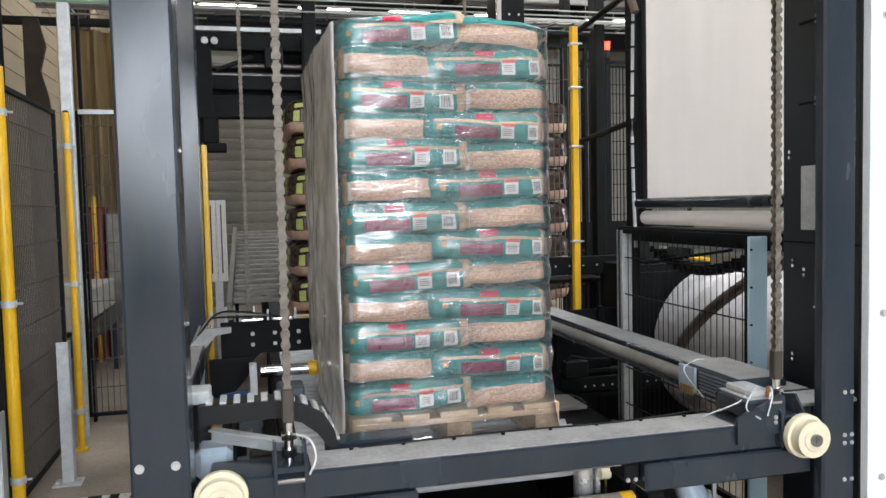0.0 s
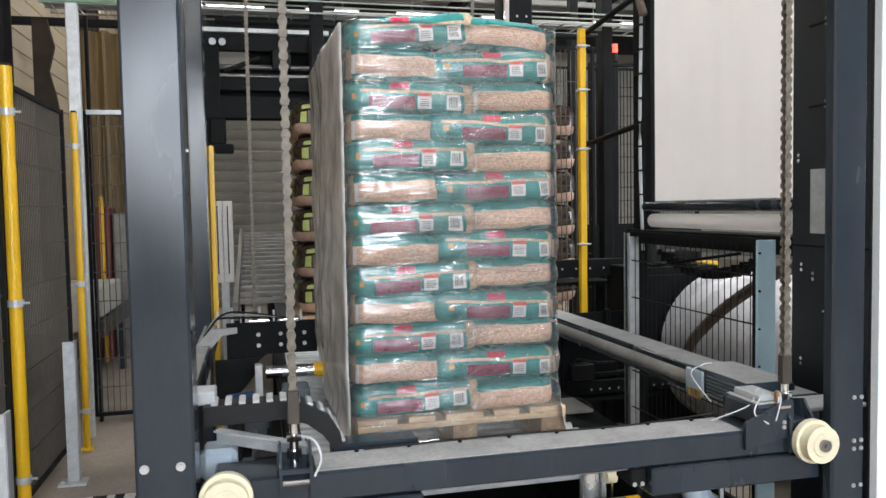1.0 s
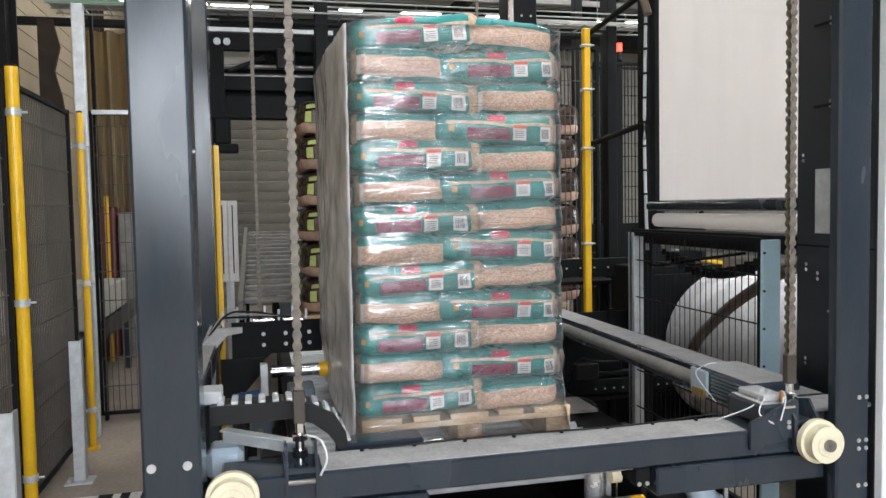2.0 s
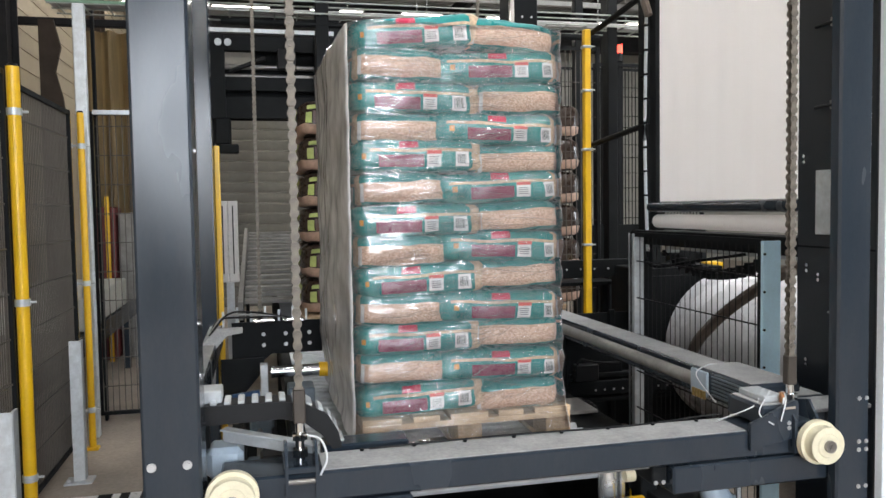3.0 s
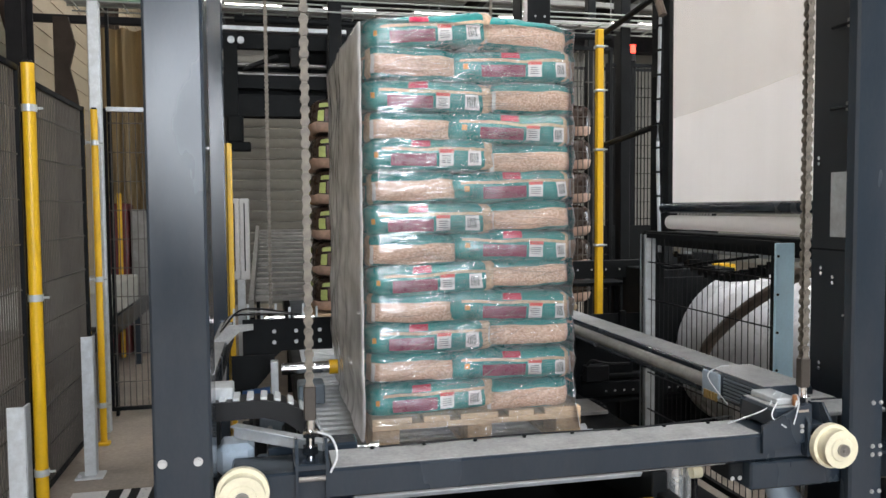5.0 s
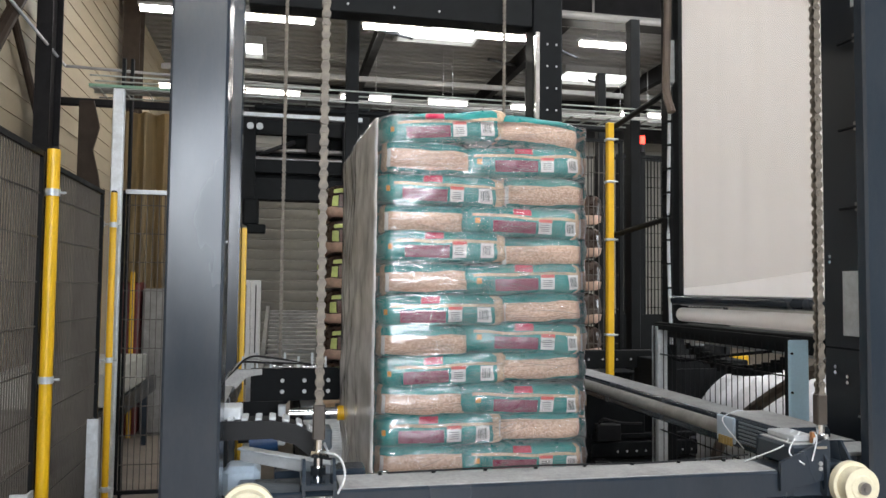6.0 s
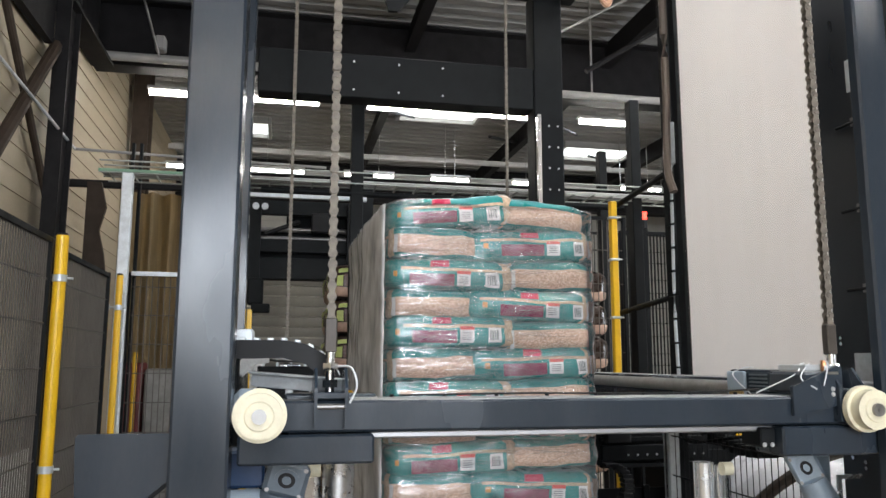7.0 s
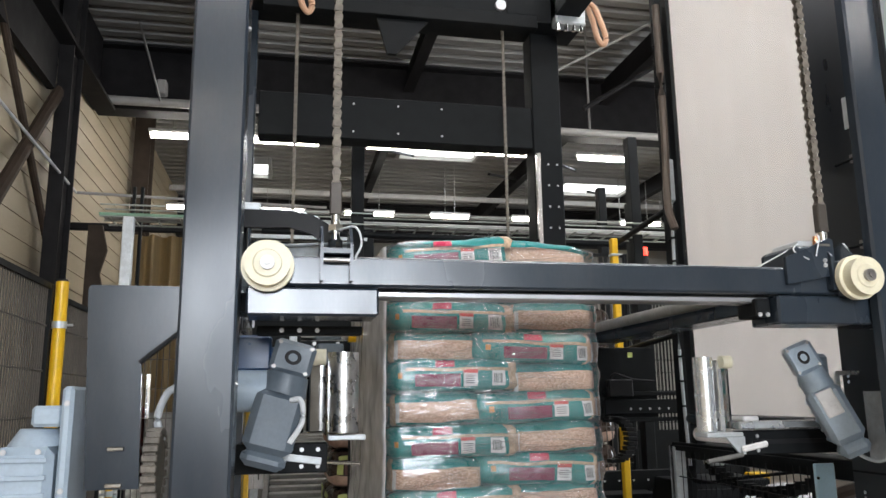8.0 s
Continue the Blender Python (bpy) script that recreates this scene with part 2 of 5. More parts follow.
WEB = web_material("white_film_web", (0.85, 0.815, 0.785), (0.89, 0.855, 0.83))
WEB_TINTED = sheer_material("warm_film_layer", (0.66, 0.56, 0.44), 0.10)
GLASS, gt, gb = material("window_glass")
gb.inputs["Transmission Weight"].default_value, gb.inputs["Roughness"].default_value = 1.0, 0.05
gb.inputs["Base Color"].default_value = (0.8, 0.9, 0.92, 1)


# ---- mesh helpers ----
def box(bm, x0, x1, y0, y1, z0, z1, bevel=0.0):
    made = bmesh.ops.create_cube(bm, size=1, matrix=Matrix.LocRotScale(((x0 + x1) / 2, (y0 + y1) / 2, (z0 + z1) / 2), None, (abs(x1 - x0), abs(y1 - y0), abs(z1 - z0))))
    if bevel:
        edges = list({e for v in made["verts"] for e in v.link_edges})
        bmesh.ops.bevel(bm, geom=edges, offset=bevel, segments=1, affect="EDGES")
    return bm


def rod(bm, a, b, r, sides=14, r2=None, caps=True):
    a, b = Vector(a), Vector(b)
    m = Matrix.Translation((a + b) / 2) @ (b - a).to_track_quat("Z", "Y").to_matrix().to_4x4()
    bmesh.ops.create_cone(bm, cap_ends=caps, segments=sides, radius1=r, radius2=r if r2 is None else r2, depth=(b - a).length, matrix=m)
    return bm


def bar(bm, a, b, wide, thick, bevel=0.0):
    """A flat bar from a to b, its wide side facing about the y axis."""
    a, b = Vector(a), Vector(b)
    m = Matrix.Translation((a + b) / 2) @ (b - a).to_track_quat("X", "Z").to_matrix().to_4x4() @ Matrix.Diagonal(((b - a).length, thick, wide, 1))
    made = bmesh.ops.create_cube(bm, size=1, matrix=m)
    if bevel:
        bmesh.ops.bevel(bm, geom=list({e for v in made["verts"] for e in v.link_edges}), offset=bevel, segments=1, affect="EDGES")
    return bm


def plate(bm, outline, axis, lo, hi):
    """A flat plate cut to an outline of (u, v), with its thickness along axis from lo to hi."""
    def at(u, v, w):
        return {"x": (w, u, v), "y": (u, w, v), "z": (u, v, w)}[axis]
    a = [bm.verts.new(at(u, v, lo)) for u, v in outline]
    b = [bm.verts.new(at(u, v, hi)) for u, v in outline]
    faces = [bm.faces.new(a), bm.faces.new(b[::-1])]
    for i in range(len(a)):
        j = (i + 1) % len(a)
        faces.append(bm.faces.new((a[j], a[i], b[i], b[j])))
    bmesh.ops.recalc_face_normals(bm, faces=faces)
    return bm


def hose(bm, points, r, sides=8, steps=6):
    """A round hose through the points."""
    pts = [Vector(p) for p in points]
    full = [pts[0] * 2 - pts[1]] + pts + [pts[-1] * 2 - pts[-2]]
    line = []
    for i in range(1, len(full) - 2):
        p0, p1, p2, p3 = full[i - 1:i + 3]
        for s in range(steps):
            u = s / steps
            line.append(0.5 * ((2 * p1) + (p2 - p0) * u + (2 * p0 - 5 * p1 + 4 * p2 - p3) * u * u + (3 * p1 - p0 - 3 * p2 + p3) * u ** 3))
    line.append(pts[-1])
    rings = []
    for i, p in enumerate(line):
        d = (line[min(i + 1, len(line) - 1)] - line[max(i - 1, 0)]).normalized()
        q = d.to_track_quat("Z", "Y")
        rings.append([bm.verts.new(p + q @ Vector((r * math.cos(6.2832 * k / sides), r * math.sin(6.2832 * k / sides), 0))) for k in range(sides)])
    for a, b in zip(rings, rings[1:]):
        for k in range(sides):
            bm.faces.new((a[k], a[(k + 1) % sides], b[(k + 1) % sides], b[k]))
    bm.faces.new(rings[0][::-1])
    bm.faces.new(rings[-1])
    return bm


def B():
    return bmesh.new()


def mesh_of(name, bm, materials, smooth=35):
    data = bpy.data.meshes.new(name)
    bm.normal_update()
    bm.to_mesh(data)
    bm.free()
    for m in materials if isinstance(materials, (list, tuple)) else [materials]:
        data.materials.append(m)
    if smooth and len(data.polygons):
        data.polygons.foreach_set("use_smooth", [True] * len(data.polygons))
        data.set_sharp_from_angle(angle=radians(smooth))
    return data


def part(name, bm, mat, parent, label=""):
    """One mesh object under a thing or a part."""
    ob = new(name, bm if isinstance(bm, bpy.types.Mesh) else mesh_of(name, bm, mat))
    ob.parent = parent
    return tagged(ob, label)


def thing(name, label, category, group="", at=(0, 0, 0), rz=0):
    ob = new(name)
    ob.empty_display_size = 0.1
    ob.matrix_basis = pose(*at, 0, 0, rz)
    return tagged(ob, label, category, group)


def solid(name, bm, mat, label, category, group=""):
    return tagged(new(name, mesh_of(name, bm, mat)), label, category, group)


def structure(name, bm, mat, label):
    return tagged(new(name, mesh_of(name, bm, mat)), label, kind="structure")


def bolt_mesh(r=0.0075, h=0.008):
    bm = rod(B(), (0, 0, 0), (0, -h * 0.35, 0), r * 1.5, 14)
    rod(bm, (0, -h * 0.3, 0), (0, -h, 0), r, 6)
    return mesh_of("bolt", bm, BOLT_STEEL)


BOLT = bolt_mesh()
SMALL_BOLT = bolt_mesh(0.0045, 0.005)


def bolt(parent, x, y, z, rz=0, small=False):
    ob = new("bolt", SMALL_BOLT if small else BOLT)
    ob.parent, ob.matrix_basis = parent, pose(x, y, z, 0, 0, rz)
    return ob


# ---- the hall ----
structure("floor", box(B(), -9, 14, -8, 22, -0.2, 0.0), CONCRETE, "dusty grey brown concrete hall floor with stains")
bm = B()
for i in range(60):  # stepped cladding boards of the long side wall
    z = i * 0.105
    box(bm, -2.62, -2.45 + (0.012 if i % 2 else 0), -8, 20, z, z + 0.1046)
structure("wall_west", bm, WALL_BEIGE, "beige profiled steel cladding wall with horizontal ribs")
bm = B()
for i in range(42):
    z = i * 0.15
    box(bm, -9, 14, 19.8 + (0.015 if i % 2 else 0), 20.1, z, z + 0.145)
structure("wall_north", bm, WALL_PALE, "pale grey profiled cladding at the far end of the hall")
structure("wall_east", box(B(), 12.0, 12.2, -8, 20, 0, 6.2), WALL_PALE, "pale grey cladding wall of the hall")
# added glowing band, out of view, to go with the film web's backlight
structure("added_window", box(B(), 11.95, 11.99, 1.6, 5.6, 1.2, 3.4), WINDOW_GLOW, "added glowing band in the hall wall, unseen, behind the film backlight")
bm = box(B(), -9, -2.4, -7.2, -7.0, 0, 6.2)
box(bm, 4.2, 12, -7.2, -7.0, 0, 6.2)
box(bm, -2.4, 4.2, -7.2, -7.0, 4.2, 6.2)
box(bm, -2.4, 4.2, -7.2, -7.0, 0, 1.8)
structure("wall_south", bm, WALL_PALE, "pale hall wall with a wide daylit gate opening")
# roof deck: trapezoid ribs along x
bm = B()
y = -8.0
while y < 20:
    plate(bm, [(y, 6.20), (y + 0.06, 6.20), (y + 0.10, 6.08), (y + 0.22, 6.08), (y + 0.26, 6.20), (y + 0.26, 6.24), (y, 6.24)], "x", -9, 14)
    y += 0.26
structure("ceiling", bm, ROOF, "grey trapezoidal steel roof deck seen from below")


def roof_girder(y, z0, z1):
    g = thing("roof_girder", "deep dark painted steel girder under the roof deck", "girder", "roof girders")
    part("web", box(B(), -9, 14, y - 0.02, y + 0.02, z0, z1), ROOF_STEEL, g)
    part("flange", box(B(), -9, 14, y - 0.15, y + 0.15, z0 - 0.03, z0), ROOF_STEEL, g)
    part("flange", box(B(), -9, 14, y - 0.15, y + 0.15, z1, z1 + 0.03), ROOF_STEEL, g)


for y in (1.0, 9.9, 17.5):
    roof_girder(y, 5.2, 6.02)


def roof_purlin(x):
    g = thing("roof_purlin", "slender dark steel purlin below the roof deck", "beam", "roof purlins")
    part("web", box(B(), x - 0.015, x + 0.015, -7, 19.7, 5.72, 6.05), ROOF_STEEL, g)
    part("flange", box(B(), x - 0.07, x + 0.07, -7, 19.7, 5.70, 5.72), ROOF_STEEL, g)


for x in (-0.9, 1.55, 4.4, 7.4):
    roof_purlin(x)
for y, z in ((11.2, 5.6), (15.2, 5.6), (16.8, 5.6)):
    solid("roof_rail", box(B(), -2.3, 11.5, y - 0.04, y + 0.04, z, z + 0.1, 0.01), PIPE, "pale grey horizontal services rail under the roof", "rail", "roof rails")
for x, y in ((0.9, 11.0), (2.4, 10.6), (3.3, 12.2), (4.2, 11.4), (5.4, 13.0)):
    solid("roof_brace", rod(B(), (x, y, 5.3), (x + 1.3, y + 2.4, 5.95), 0.025, 10), ROOF_STEEL, "slanting dark steel roof brace", "brace", "roof braces")
eb = thing("eaves_beam", "dark steel eaves beam with an added panel that darkens the upper clad wall", "beam")
part("web", box(B(), -2.40, -2.36, -7.0, 9.7, 5.15, 6.05), ROOF_STEEL, eb)
part("flange", box(B(), -2.42, -2.16, -7.0, 9.7, 5.11, 5.15), ROOF_STEEL, eb)
# added dark panel below the beam, stands in for the darkness of the upper wall
part("wall_dark_panel", box(B(), -2.40, -2.32, -7.0, 7.86, 4.62, 5.11), ROOF_STEEL, eb)
# pipe on hangers in front of the girder
p = thing("lagged_pipe", "grey lagged pipe hung from rods below the roof", "pipe")
part("pipe", rod(B(), (-2.35, 9.55, 5.2), (-0.1, 9.55, 5.2), 0.055), PIPE, p)
part("hanger", rod(B(), (-1.6, 9.5, 5.2), (-1.85, 9.2, 6.1), 0.015, 8), STEEL, p)
part("clamp", box(B(), -1.66, -1.54, 9.46, 9.64, 5.3, 5.48, 0.02), PIPE, p)
p = thing("lagged_pipe", "grey lagged pipe hung from rods below the roof", "pipe")
part("pipe", rod(B(), (3.1, 8.3, 4.67), (5.6, 8.3, 4.67), 0.045), PIPE, p)
for x in (3.5, 4.4):
    part("hanger", rod(B(), (x, 8.3, 4.68), (x, 8.3, 6.1), 0.015, 8), STEEL, p)
part("brace", rod(B(), (3.41, 8.25, 4.95), (5.2, 8.25, 6.1), 0.03), ROOF_STEEL, p)
part("brace", rod(B(), (3.0, 8.2, 5.35), (4.3, 8.2, 6.1), 0.016), PIPE, p)


def tube_lamp(x0, x1, y, z=5.0):
    g = thing("tube_lamp", "lit white fluorescent tube lamp hung under the roof", "lamp", "tube lamps")
    part("housing", box(B(), x0, x1, y - 0.065, y + 0.065, z + 0.066, z + 0.11, 0.01), PIPE, g)
    part("tube", rod(B(), (x0 + 0.03, y, z + 0.03), (x1 - 0.03, y, z + 0.03), 0.034, 12), TUBE_GLOW, g, "glowing white tube")
    part("hanger", rod(B(), (x0 + 0.3, y, z + 0.12), (x0 + 0.3, y, 6.1), 0.008, 6), STEEL, g)
    part("hanger", rod(B(), (x1 - 0.3, y, z + 0.12), (x1 - 0.3, y, 6.1), 0.008, 6), STEEL, g)


for x0, x1 in ((-1.86, -0.62), (-0.56, 0.39), (1.0, 1.96), (2.57, 3.5), (4.12, 5.07), (6.2, 7.2)):
    tube_lamp(x0, x1, 10.3)
for x0, x1 in ((-2.2, -1.5), (-0.71, 0.29), (1.0, 1.97), (2.66, 3.45), (4.3, 4.9), (6.6, 6.9), (7.2, 7.5)):
    tube_lamp(x0, x1, 14.25)
# near rows out of view; the tubes at y 5.0 are added for the fill lamp
for y in (-5.6, -1.6, 2.4, 5.0):
    for x in (-1.5, 0.6, 2.7, 4.8)[0 if y < 2 else 1:]:
        tube_lamp(x, x + 1.3, y)


def skylight(x0, x1, y0, y1):
    s = thing("skylight", "bright daylit rectangular skylight in the roof", "skylight", "skylights")
    part("pane", box(B(), x0, x1, y0, y1, 6.03, 6.06), SKY_GLOW, s, "milky glowing sheet")
    f = box(B(), x0 - 0.06, x0, y0 - 0.06, y1 + 0.06, 5.95, 6.08)
    box(f, x1, x1 + 0.06, y0 - 0.06, y1 + 0.06, 5.95, 6.08)
    box(f, x0, x1, y0 - 0.06, y0, 5.95, 6.08)
    box(f, x0, x1, y1, y1 + 0.06, 5.95, 6.08)
    part("kerb", f, PIPE, s)


for x0, x1, y0 in ((-0.75, -0.42, 14.4), (1.95, 3.35, 12.7), (5.65, 7.2, 14.7)):
    skylight(x0, x1, y0, y0 + 0.9)
skylight(2.8, 5.0, 1.7, 4.7)


def hall_column(x, y, mat, label, h=0.12):
    c = thing("hall_column", label, "column", "hall columns")
    part("web", box(B(), x - 0.015, x + 0.015, y - 0.16, y + 0.16, 0, 6.1), mat, c)
    for s in (-1, 1):
        part("flange", box(B(), x - h, x + h, y + s * 0.17 - 0.012, y + s * 0.17 + 0.012, 0, 6.1), mat, c)


hall_column(-2.25, 8.05, ROOF_STEEL, "dark painted steel column standing at the clad wall", 0.07)
hall_column(-2.25, 12.2, BROWN_STEEL, "brown painted steel column standing at the clad wall")
hall_column(-2.25, 4.0, ROOF_STEEL, "dark painted steel column standing at the clad wall")
for a, b, r in (((-2.35, 6.2, 4.9), (-2.35, 8.35, 2.9), 0.035), ((-2.3, 6.0, 2.6), (-2.3, 8.4, 5.15), 0.06)):
    solid("wall_brace", rod(B(), a, b, r, 10), BROWN_STEEL, "dark diagonal steel brace in front of the clad wall", "brace", "wall braces")
solid("conduit", rod(B(), (-2.22, 5.0, 3.91), (-2.22, 8.5, 3.74), 0.014, 8), GALV, "pale galvanised conduit sloping along the wall", "conduit")
solid("conduit", rod(B(), (-2.22, 8.5, 3.74), (0.4, 8.6, 3.70), 0.016, 8), PIPE, "grey conduit running level across the hall", "conduit")
solid("wall_rail", box(B(), -2.4, -0.4, 8.9, 8.98, 3.43, 3.51, 0.01), ROOF_STEEL, "dark steel rail at the head of the strip curtain", "rail")

# strip curtain with vertical folds
bm = B()
cols = []
for i in range(56):
    x = -1.86 + i * 0.024
    dy = 0.06 * math.sin(i * 0.75) + 0.03 * math.sin(i * 0.31 + 1)
    cols.append([bm.verts.new((x + 0.012 * math.sin(k * 1.7 + i * 0.3), 9.1 + dy * (0.75 + 0.12 * k), z)) for k, z in enumerate((0.02, 1.0, 2.0, 3.42))])
for a, c in zip(cols, cols[1:]):
    for k in range(3):
        bm.faces.new((a[k], c[k], c[k + 1], a[k + 1]))
bmesh.ops.solidify(bm, geom=bm.faces[:], thickness=0.006)
solid("strip_curtain", bm, CURTAIN, "tan brown folded plastic curtain closing a hall bay", "curtain")
solid("brown_tarpaulin", plate(B(), [(-2.1, 0.0), (-1.95, 0.0), (-1.93, 1.9), (-1.86, 2.35), (-1.90, 2.65), (-1.96, 2.9), (-1.90, 3.15), (-1.96, 3.42), (-2.1, 3.42)], "y", 8.6, 8.66), BROWN_STEEL, "dark brown tarpaulin hanging beside the curtain", "tarpaulin")
solid("red_crate", box(B(), -1.62, -1.38, 8.2, 8.6, 0.0, 1.52, 0.02), paint("dark_red_plastic", (0.14, 0.02, 0.02), 0.5), "dark red plastic crate stack before the curtain", "crate")

solid("grey_crate", box(B(), -1.36, -1.02, 8.25, 8.65, 0.0, 1.46, 0.02), SLAT, "dusty grey crate stack before the curtain", "crate")
solid("yellow_bar", rod(B(), (-1.43, 8.1, 0.0), (-1.43, 8.1, 1.62), 0.022, 12), YELLOW, "slim yellow painted bar before the crates", "bar")
# black and white floor marking beside the front post
hz = thing("floor_marking", "white floor marking plate with black stripes", "floor marking")
part("plate", box(B(), -1.0, -0.44, 3.96, 4.25, 0.0, 0.004), LABEL, hz)
for x0, x1 in ((-0.825, -0.757), (-0.717, -0.672), (-0.615, -0.565), (-0.51, -0.46)):
    part("stripe", box(B(), x0, x1, 3.965, 4.245, 0.0042, 0.007), BLACK, hz, "black stripe")
# grey shutter closing the bay behind the palletiser
SHUTTER = paint("dusty_shutter_steel", (0.21, 0.20, 0.175), 0.6, wear=0.22, scale=1.5, dirt=(0.13, 0.12, 0.105))
sh = thing("roller_shutter", "dusty grey brown roller shutter of horizontal slats", "shutter")
slat = mesh_of("slat", plate(B(), [(12.0, 0.0), (11.97, 0.05), (11.96, 0.13), (12.0, 0.155), (12.03, 0.155), (12.03, 0.0)], "x", -0.95, 1.25), SHUTTER, 30)
for k in range(18):
    ob = part("slat", slat, None, sh)
    ob.matrix_basis = pose(0, 0.012 * math.sin(k * 2.1), 0.02 + k * 0.157)
part("head_box", box(B(), -1.05, 1.35, 11.9, 12.2, 2.86, 3.1, 0.01), GALV, sh)
for x in (-1.05, 1.26):
    part("guide", box(B(), x, x + 0.09, 11.93, 12.1, 0.0, 2.85, 0.004), ROOF_STEEL, sh)

# pale post and cable tray behind the fence
solid("pale_post", box(B(), -1.10, -1.03, 5.36, 5.42, 0, 2.78, 0.006), GALV, "pale galvanised post carrying the cable tray", "post")
tr = thing("cable_tray", "zinc wire cable tray with cables across the cell", "cable tray")
for y in (5.38, 5.52, 5.66):
    part("side_wire", rod(B(), (-1.25, y, 2.86), (4.6, y, 2.86), 0.006, 6), TRAY, tr)
    part("side_wire", rod(B(), (-1.25, y, 2.78), (4.6, y, 2.78), 0.006, 6), TRAY, tr)
part("green_edge", box(B(), -1.25, -0.3, 5.36, 5.37, 2.782, 2.80), GREEN_TRAY, tr, "green painted edge strip")
for i in range(40):
    part("cross_wire", box(B(), -1.2 + i * 0.15, -1.192 + i * 0.15, 5.37, 5.67, 2.775, 2.785), TRAY, tr)
for i in range(4):
    part("cable", rod(B(), (-1.25, 5.42 + i * 0.05, 2.80), (4.6, 5.42 + i * 0.05, 2.80 + 0.01 * (i % 2)), 0.011, 8), PIPE, tr)


# ---- fences ----
def mesh_fence(name, label, a, b, z0, z1, frame_mat=BLACK, step=0.03, rungs=0.2, wire=FENCE_WIRE, w=0.0028):
    """A welded mesh panel in a tube frame between plan points a and b."""
    f = thing(name, label, "fence", "machine guard fences")
    a, b = Vector((*a, 0)), Vector((*b, 0))
    d = (b - a).normalized()
    n = int((b - a).length / step)
    bm = B()
    for i in range(1, n):
        p = a + d * i * step
        box(bm, p.x - w, p.x + w, p.y - w, p.y + w, z0 + 0.02, z1 - 0.02)
    tagged(part("wire_mesh", bm, wire, f), kind="stuff")
    z = z0 + rungs
    while z < z1 - 0.05:
        part("cross_wire", bar(B(), a + Vector((0, 0, z)), b + Vector((0, 0, z)), 0.006, 0.006), wire, f)
        z += rungs
    for z in (z0 + 0.012, z1 - 0.012):
        part("rail", bar(B(), a + Vector((0, 0, z)), b + Vector((0, 0, z)), 0.025, 0.025), frame_mat, f)
    for p in (a, b):
        part("stile", box(B(), p.x - 0.015, p.x + 0.015, p.y - 0.015, p.y + 0.015, z0, z1, 0.004), frame_mat, f)
    return f


def yellow_post(x, y, h, r=0.028):
    p = thing("guard_post", "yellow painted round guard post with clamps and plate foot", "post", "guard posts", (x, y, 0))
    part("tube", rod(B(), (0, 0, 0.02), (0, 0, h), r, 18), YELLOW, p)
    part("cap", rod(B(), (0, 0, h), (0, 0, h + 0.012), r * 0.96, 18, r * 0.7), BLACK_PLASTIC, p)
    part("foot", box(B(), -r * 1.8, r * 1.8, -r * 1.5, r * 1.5, 0, 0.02, 0.004), YELLOW, p)
    for z in (0.25, h * 0.5, h - 0.2):
        c = part("clamp", rod(B(), (0, 0, z - 0.016), (0, 0, z + 0.016), r + 0.005, 18), GALV, p)
        part("screw", rod(B(), (-r - 0.03, 0, z), (r + 0.03, 0, z), 0.006, 8), GALV, c)


mesh_fence("wire_fence", "dark fine mesh guard fence panel beside the walkway", (-1.07, 2.2), (-1.07, 3.8), 0.1, 2.09, step=0.03)
mesh_fence("wire_fence", "dark fine mesh guard fence panel beside the walkway", (-1.07, 3.9), (-1.07, 5.0), 0.1, 2.06, step=0.03)
yellow_post(-1.035, 3.86, 2.11)
yellow_post(-1.075, 5.06, 2.06, 0.010)
yellow_post(-1.02, 5.10, 2.06, 0.020)
mesh_fence("fence_door", "black framed mesh fence door across the walkway", (-1.09, 5.75), (-0.40, 5.75), 0.05, 2.15, step=0.04)
for x in (-1.12, -1.065):
    solid("slim_post", box(B(), x - 0.011, x + 0.011, 5.78, 5.82, 0, 3.1, 0.004), BLACK, "slim black steel post beside the fence door", "post", "slim cell posts")
solid("door_rail", box(B(), -1.06, -0.4, 5.66, 5.69, 2.12, 2.15), GALV, "pale steel rail across the fence door", "rail")


def galv_stub(x, y, h):
    p = thing("galvanised_stub_post", "short galvanised angle post bolted to the floor", "post", "galvanised stub posts", (x, y, 0))
    part("web", box(B(), -0.028, 0.028, -0.004, 0.004, 0.01, h), GALV, p)
    part("flange", box(B(), 0.022, 0.030, 0.004, 0.06, 0.01, h), GALV, p)
    part("foot", box(B(), -0.07, 0.07, -0.05, 0.07, 0, 0.01), GALV, p)
    bolt(p, -0.05, -0.02, 0.014)


galv_stub(-0.97, 4.5, 0.77)
galv_stub(-0.86, 2.95, 0.77)
# roller track on the floor beside the walkway
tk = thing("roller_track", "low dark roller track on the floor past the fence", "conveyor")
for x in (-2.0, -1.25):
    part("side_rail", box(B(), x, x + 0.05, 3.0, 8.2, 0.45, 0.6, 0.005), ANTHRACITE, tk)
for i in range(34):
    part("roller", rod(B(), (-1.95, 3.1 + i * 0.15, 0.56), (-1.25, 3.1 + i * 0.15, 0.56), 0.035, 10), STEEL, tk)
for y in (3.3, 5.5, 7.7):
    for x in (-2.0, -1.25):
        part("leg", box(B(), x, x + 0.05, y, y + 0.06, 0, 0.45), ANTHRACITE, tk)
solid("packed_sheet", box(B(), -1.95, -1.2, 5.9, 7.6, 0.62, 0.86, 0.01), WALL_PALE, "pale grey sheet package lying on the roller track", "package")


